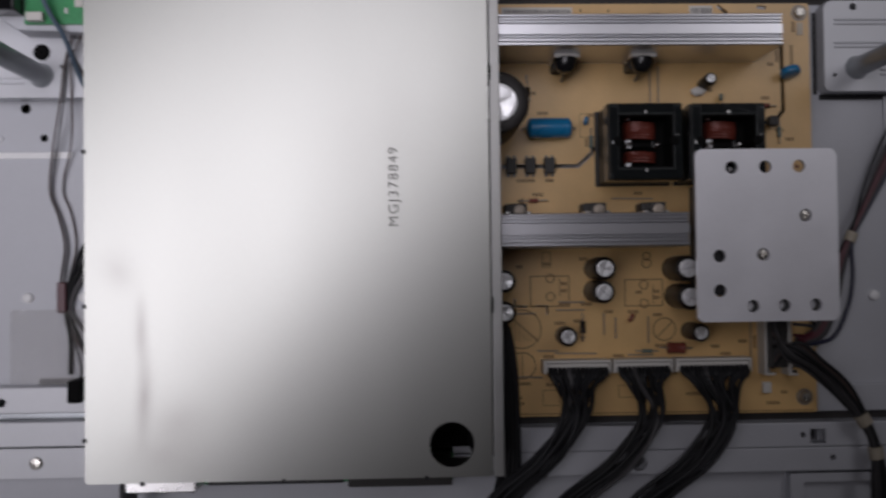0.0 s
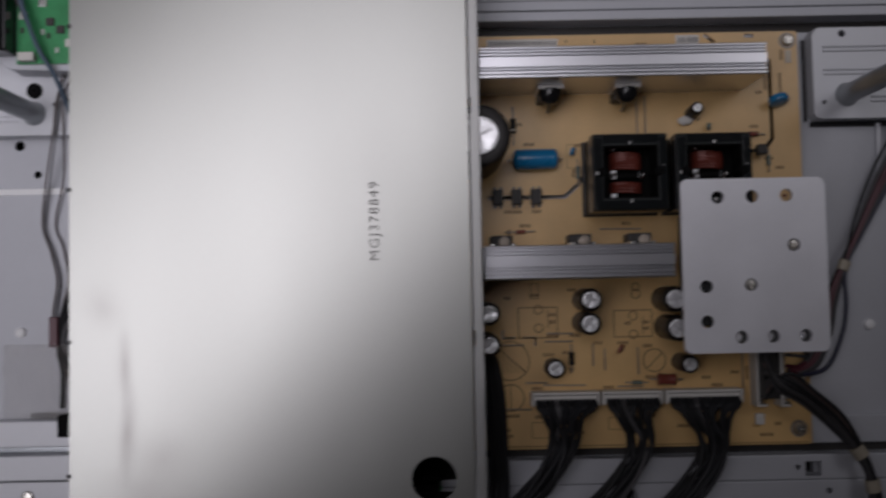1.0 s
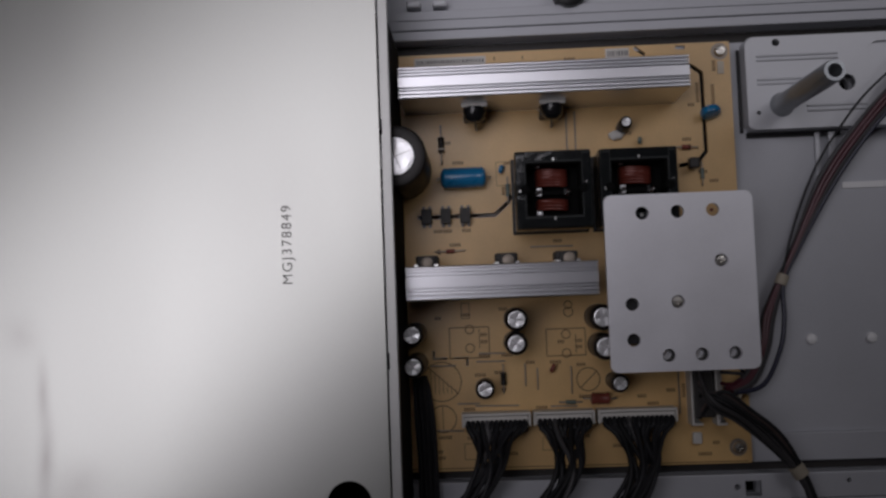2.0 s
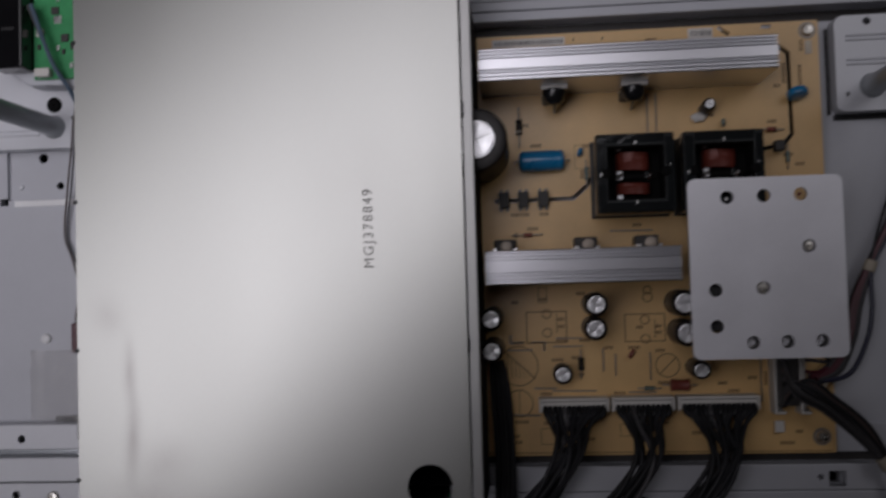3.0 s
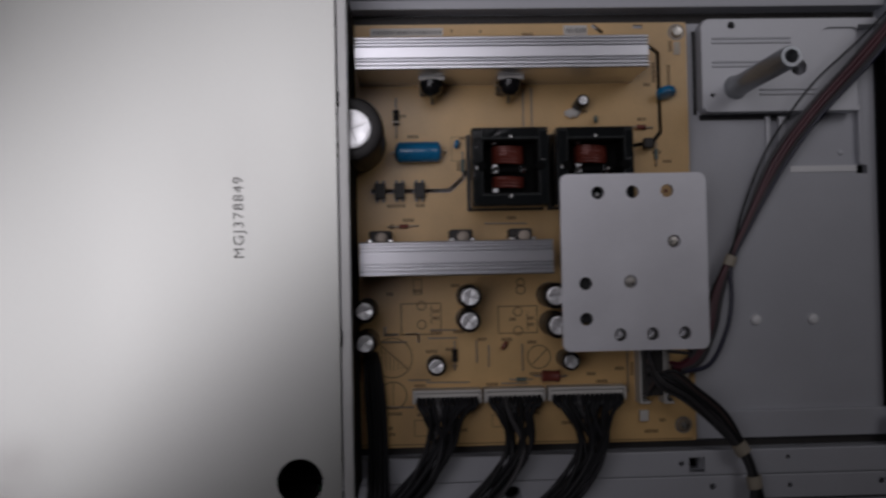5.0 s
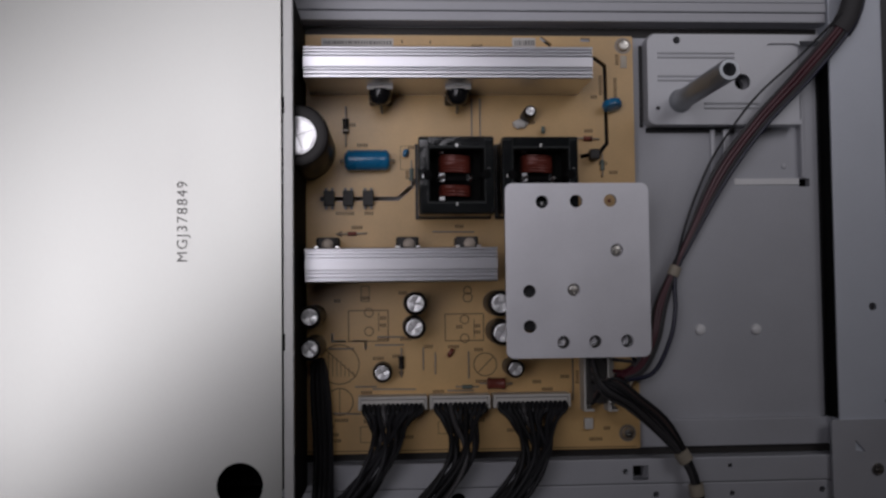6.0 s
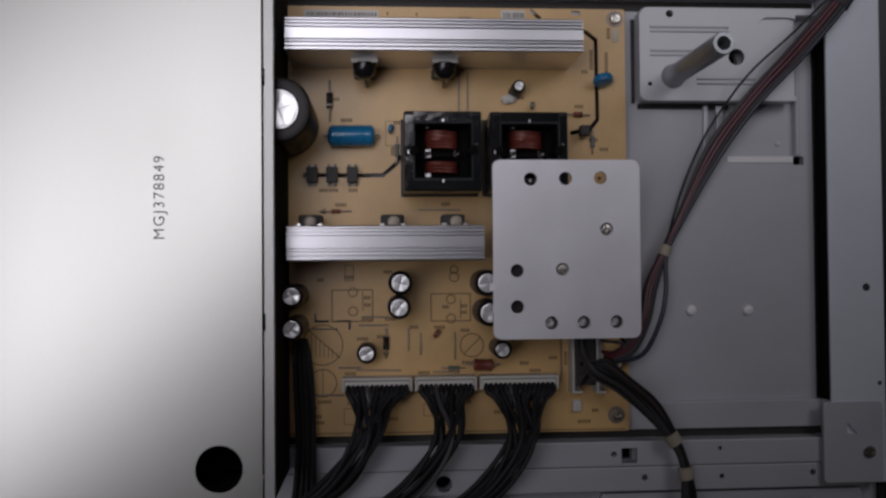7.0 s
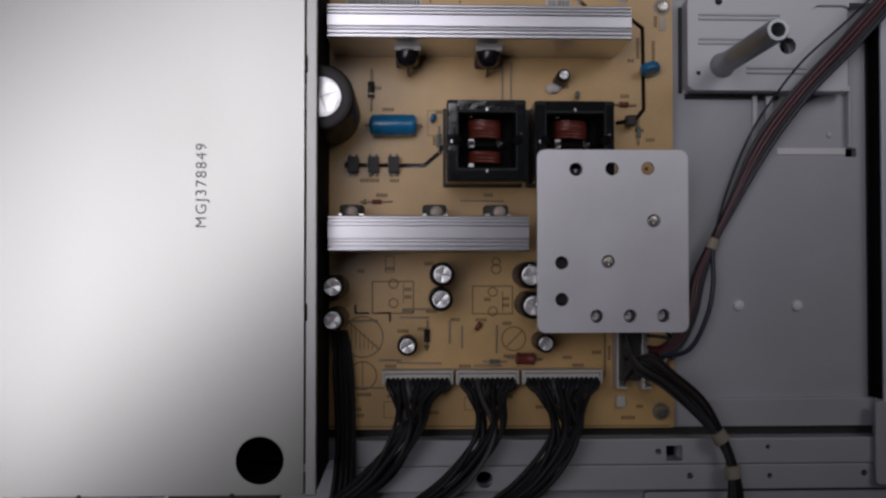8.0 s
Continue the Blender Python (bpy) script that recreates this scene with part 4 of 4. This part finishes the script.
# Lower screws get the paler metal, as if they caught the light.
for x, y in ((145.9, 28.0), (128.5, 12.6), (124.1, -7.9), (136.7, -7.8), (149.4, -7.7)):
    part("screw", screw_head(x, y, PT - 2.0 if y > 0 else PT - 6.4, 2.2, 1.6), BOLT if y > 0 else GLINT_METAL, top_plate, "steel screw in a punched hole", True)
part("plug_stub", box(143.0, 144.2, 47.2, 48.4, PT - 2.05, PT - 1.6), COPPER, top_plate)

# ---- silkscreen on the board ----
silk = bmesh.new()
S0, S1 = PZ, PZ + 0.05


def outline(x0, x1, y0, y1, w=0.42):
    for a, b in (((x0, y0), (x1, y0)), ((x1, y0), (x1, y1)), ((x1, y1), (x0, y1)), ((x0, y1), (x0, y0))):
        stripe([a, b], w, S0, S1, silk)


def ring(x, y, r, w=0.42, n=24):
    pts = [(x + r * math.cos(2 * math.pi * k / n), y + r * math.sin(2 * math.pi * k / n)) for k in range(n)]
    for k in range(n):
        stripe([pts[k], pts[(k + 1) % n]], w, S0, S1, silk)


def print_bars(x, y, n, upright=False, h=1.4):
    """A short unreadable designator as small bars."""
    for k in range(n):
        if upright:
            box(x - h / 2, x + h / 2, y + k * 0.95, y + k * 0.95 + 0.6, S0, S1, 0, silk)
        else:
            box(x + k * 0.95, x + k * 0.95 + 0.6, y - h / 2, y + h / 2, S0, S1, 0, silk)


outline(38.9, 55.4, -8.0, 4.8)
outline(79.3, 95.5, -8.3, 2.9)
for x, ys in ((47.4, (3.9, -3.9)), (87.5, (0.6, -7.3))):
    for y in ys:
        ring(x, y, 1.8)
    stripe([(x + 4, ys[0]), (x + 4, ys[1])], 0.3, S0, S1, silk)
ring(35.0, -17.5, 8.2)
for k in range(7):
    stripe([(30.5 + k * 1.7, -22.5), (30.5 + k * 1.7, -12.0 - k * 1.4)], 0.25, S0, S1, silk)
stripe([(29, -11), (42, -22.8)], 0.35, S0, S1, silk)
ring(35.0, -33.0, 5.6)
stripe([(35, -27.4), (35, -38.6)], 0.3, S0, S1, silk)
ring(96.0, -18.4, 4.8)
stripe([(93, -21.6), (99.5, -15.2)], 0.4, S0, S1, silk)
ring(88.9, 9.8, 1.9)
ring(88.9, 12.8, 1.6)
prism([(60.8, -23.6), (59.6, -20.9), (62.0, -20.9)], S0, S1, 0, silk)
prism([(33.6, 36.9), (36.4, 38.2), (36.4, 35.6)], S0, S1, 0, silk)
outline(61.2, 67.6, 64.0, 74.0, 0.2)
outline(44.2, 47.6, 8.6, 15.0, 0.25)
outline(43.6, 50.6, -50.0, -43.5, 0.25)
outline(76.0, 84.0, -47.0, -42.0, 0.25)
stripe([(18.5, -53.4), (160, -53.9)], 0.35, S0, S1, silk)
for a in ((34, 45.6, 4), (38, 45.6, 4), (46, 45.6, 4), (40.5, 39.6, 5), (84, 39.8, 4), (43, 74.4, 5), (64.5, 73.4, 4), (39.8, 83, 3), (67.2, 62, 2), (51.0, -7.0, 5), (60.5, -7.2, 5), (70.5, -10.6, 4), (80.5, -10.8, 5),
          (91.5, -12.2, 4), (44, 10, 4), (60, 12.0, 4), (57.2, -14.4, 4), (49, -15.2, 5), (44, -29.3, 5), (74, -29.4, 5), (92, -25.4, 5), (120, -29.2, 5), (33, -40.6, 6), (45, -41.2, 5), (59.8, -41, 5), (90, -41.6, 6), (105, -46, 8),
          (30, -46.5, 5), (31, -49, 5), (62, -48, 4), (116, 84.0, 3), (140, 80.4, 4), (146, 66.4, 4), (132, 62, 4), (150.4, 62.5, 4), (139.8, -50.5, 6), (128, -24, 4), (143, 95, 3), (62, 118.6, 1), (92, 116.8, 5), (74, 118.4, 1),
          (33, 9, 3), (29, -43, 4), (113, -42, 4), (146, -46, 3), (84, -2.5, 3), (52, 1.6, 3), (52, -1.4, 3), (91.5, -2.2, 3), (91.5, -4.8, 3), (116, -26, 4)):
    print_bars(*a)
for a in ((147.2, 96, 9), (153.6, 94, 10), (154.6, 109, 5), (64.0, 60.0, 4), (135, -27, 6)):
    print_bars(*a, True)
tagged(part("silkscreen", silk, SILK, psu, "dark printed outlines and marks"), kind="stuff")
# ---- loose wire runs ----
right = thing("wire_bundle", 200, 60, -14, "bundle of grey and dark red wires crossing the chassis", "wires")
RUN = [(256, 142, -4), (251, 126, -3), (231, 102, -4), (213.5, 82.5, -8), (198.5, 61, -13), (184, 33, -15), (177, 19, -15), (171.3, 5, -14), (167.5, -8, -12), (160, -20, -8), (151, -24, -6)]
COLOURS = (WIRE_G, WIRE_G, WIRE_R, WIRE_G, WIRE_N, WIRE_R, WIRE_G, WIRE_R, WIRE_G, WIRE_K, WIRE_G, WIRE_B)
for k, colour in enumerate(COLOURS):
    lane, level = (k - 5.5) * 0.85, 0.75 * (k % 3)
    pts = []
    for i, p in enumerate(RUN):
        spread = 1.0 if i < 5 else (0.35 if i in (5, 6) else 0.8)
        q = Vector(p) + Vector((0.9, -0.45, 0)) * lane * spread * 0.64 + Vector((0, 0, level * (0.7 if i in (5, 6) else 1)))
        q += Vector((noise.noise((k, i, 0.3)), noise.noise((k, i, 5.3)), 0)) * (0.9 if i not in (5, 6) else 0.2)
        pts.append(q)
    if colour is WIRE_B:
        pts[7] += Vector((3.5, 0, 0)); pts[8] += Vector((4.0, 0, 0)); pts[9] += Vector((3.0, -1, 0))
    part("wire", tube(pts, 0.98, 7, 6), colour, right, "", True)
part("stray_wire", tube([(250, 130, -1), (228.5, 109, -2), (211.5, 93.5, -4), (200.5, 79, -7), (192.5, 65, -11), (184, 44, -13), (177, 21, -13)], 0.5, 7, 7), WIRE_K, right, "thin black wire beside the bundle", True)
part("tape_band", tube([(178.3, 22.0, -14.2), (176.6, 18.0, -14.0)], 2.6, 14, 3, None, 0.75), BAND, right, "cream tape band", True)
part("tape_wrap", tube([(256, 142, -3), (251.6, 128, -2.4), (247.5, 121, -2.6)], 5.0, 14, 6, None, 0.5), WIRE_G, right, "grey tape wrap", True)

lower = thing("wire_bundle", 170, -45, -14, "bundle of grey wires with cream bands running over the lower rail", "wires")
LOW = [(139, -20, -4), (144, -26, -2), (156, -34, -4), (168, -44.5, -7), (177.5, -57, -8), (182, -68, -8), (184, -84, -9), (186, -110, -14)]
for k in range(12):
    lane, level = (k - 5.5) * 0.62, 0.9 * (k % 4)
    pts = []
    for i, p in enumerate(LOW):
        q = Vector(p) + Vector((0.75, 0.65, 0)) * lane * (0.45 if i in (4, 5) else 1.0) + Vector((0, 0, level * (0.7 if i in (4, 5) else 1)))
        if i == 0:
            q = Vector((139.0, -9.5 - k * 2.3, -6.5))
        q += Vector((noise.noise((k, i, 9.3)), noise.noise((k, i, 2.3)), 0)) * 0.7
        pts.append(q)
    part("wire", tube(pts, 0.72, 7, 6), (WIRE_G, WIRE_K, WIRE_G, WIRE_G, WIRE_N, WIRE_K)[k % 6], lower, "", True)
for a, b in (((176.0, -55.0, -6.6), (178.6, -59.0, -6.8)), ((182.2, -68.5, -7), (183.0, -73.5, -7.2))):
    part("tape_band", tube([a, b], 3.2, 14, 3, None, 0.75), BAND, lower, "cream tape band", True)

stub = thing("plug_wires", 156, -26, PZ, "short cream and red wires at the board's edge socket", "wires")
for k in range(5):
    part("wire", tube([(148.4, -12 - k * 4.6, PZ + 8), (152.5, -12.5 - k * 4.4, PZ + 11), (157, -16 - k * 2.0, PZ + 8), (160.5, -22 - k, PZ + 3.5), (163.5, -20.5 - k * 0.5, PZ - 2)], 0.75, 7, 6), (WIRE_K, WIRE_G, WIRE_R, WIRE_K, BAND)[k], stub, "", True)

edge = thing("wire_bundle", 27, -40, PZ, "bundle of black wires lying along the shield's edge", "wires")
for k in range(14):
    ox, oz = 3.8 * math.cos(2.4 * k) * math.sqrt((k + 1) / 14), 2.6 * math.sin(2.4 * k) * math.sqrt((k + 1) / 14)
    pts = [(26.5 + ox * 0.5, -15, PZ + 1.5), (26.8 + ox * 0.8, -20, PZ + 5 + oz), (27.6 + ox, -32, PZ + 7 + oz), (28.6 + ox + noise.noise((k, 1.7, 0)), -48, PZ + 8 + oz),
           (28.4 + ox, -64, -6 + oz), (27 + ox * 1.2, -80, -7 + oz), (23 + ox * 1.4, -100, -9 + oz)]
    part("wire", tube(pts, 0.88, 7, 6), WIRE_K, edge, "", True)

left = thing("wire_run", -156, 30, DEEP, "thin grey and brown wires lying along the shield", "wires")
LEFT_RUNS = (
    ([(-164, 140, 6), (-156, 116, 5), (-150.5, 104, 0), (-147, 88, -10), (-140, 74, -16)], 0.95, WIRE_T),
    ([(-166, 140, 5), (-157, 118, 4), (-151.5, 106, 0), (-146, 90, -10), (-138, 78, -16)], 0.8, WIRE_G),
    ([(-148, 112, -6), (-154.5, 96, -11), (-157, 82, -13), (-162.5, 62, -19), (-164.5, 44, -20.5), (-161, 33, -20.5), (-158.3, 20, -20.5), (-160, 6, -20.5), (-158.5, -4, -20.5), (-157.5, -14, -20.8), (-150, -26, -20.8), (-146, -36, -20)], 0.42, WIRE_N),
    ([(-146, 112, -6), (-153.5, 97, -11), (-155.6, 82, -13), (-160.8, 62, -19), (-163.4, 44, -20.5), (-159.8, 33, -20.5), (-156.8, 20, -20.5), (-158.4, 6, -20.5), (-157.2, -4, -20.5), (-156, -14, -20.8), (-152, -30, -20.8), (-152, -36, -20)], 0.4, WIRE_G),
    ([(-144, 110, -6), (-151.5, 98, -11), (-152.4, 82, -13), (-154.4, 64, -18), (-159.0, 45, -20.5), (-155.5, 34, -20.5), (-153.6, 20, -20.5), (-156.6, 5, -20.5), (-156, -6, -20.5), (-154, -18, -20.8), (-147, -30, -20.8)], 0.4, WIRE_N),
    ([(-138, 34, -18), (-147.5, 24, -19.5), (-153, 14, -20), (-156.8, 2, -20), (-157.8, -8, -20.6), (-156, -20, -20.8), (-156, -34, -20)], 0.95, WIRE_K),
    ([(-137, 31, -18), (-146, 21, -19.5), (-151.5, 11, -20), (-155.6, 1, -20), (-156.6, -8, -20.6), (-153, -18, -20.8), (-148, -28, -20)], 0.95, WIRE_K),
    ([(-136, 28, -18), (-144.5, 18, -19), (-149.8, 8, -19.5), (-154.2, 0, -19.6), (-155.4, -8, -20.2), (-150, -16, -20.8), (-144, -24, -20)], 0.95, WIRE_G),
)
for pts, r, colour in LEFT_RUNS:
    part("wire", tube(pts, r, 7, 6), colour, left, "", True)

part("plug", box(-160.8, -157.0, -8, 5, DEEP + 1.2, DEEP + 4.2, 0.5), WIRE_R, left, "dark red plug at the wires' end")

sheet = bmesh.new()
NX, NY = 20, 20
grid = [[sheet.verts.new((-181 + 45 * i / NX, -37.6 + 31 * j / NY, -18.6 + 1.3 * noise.noise((i * 0.35, j * 0.2, 1.0)) + 2.2 * math.exp(-((i - 11) / 3.0) ** 2) - (1.6 if i < 3 else 0))) for j in range(NY + 1)] for i in range(NX + 1)]
for i in range(NX):
    for j in range(NY):
        sheet.faces.new((grid[i][j], grid[i + 1][j], grid[i + 1][j + 1], grid[i][j + 1]))
bmesh.ops.solidify(sheet, geom=sheet.faces[:], thickness=0.12)
film_thing = thing("plastic_film", -158, -22, DEEP, "clear plastic film taped over thin wires", "plastic film")
part("sheet", sheet, FILM, film_thing, "", True).visible_shadow = False
for x0, x1, y0, y1 in ((-168, -150, -38.0, -35.2),):
    part("tape_strip", box(x0, x1, y0, y1, -17.2, -17.0, 0.05), FILM, film_thing, "strip of clear tape")
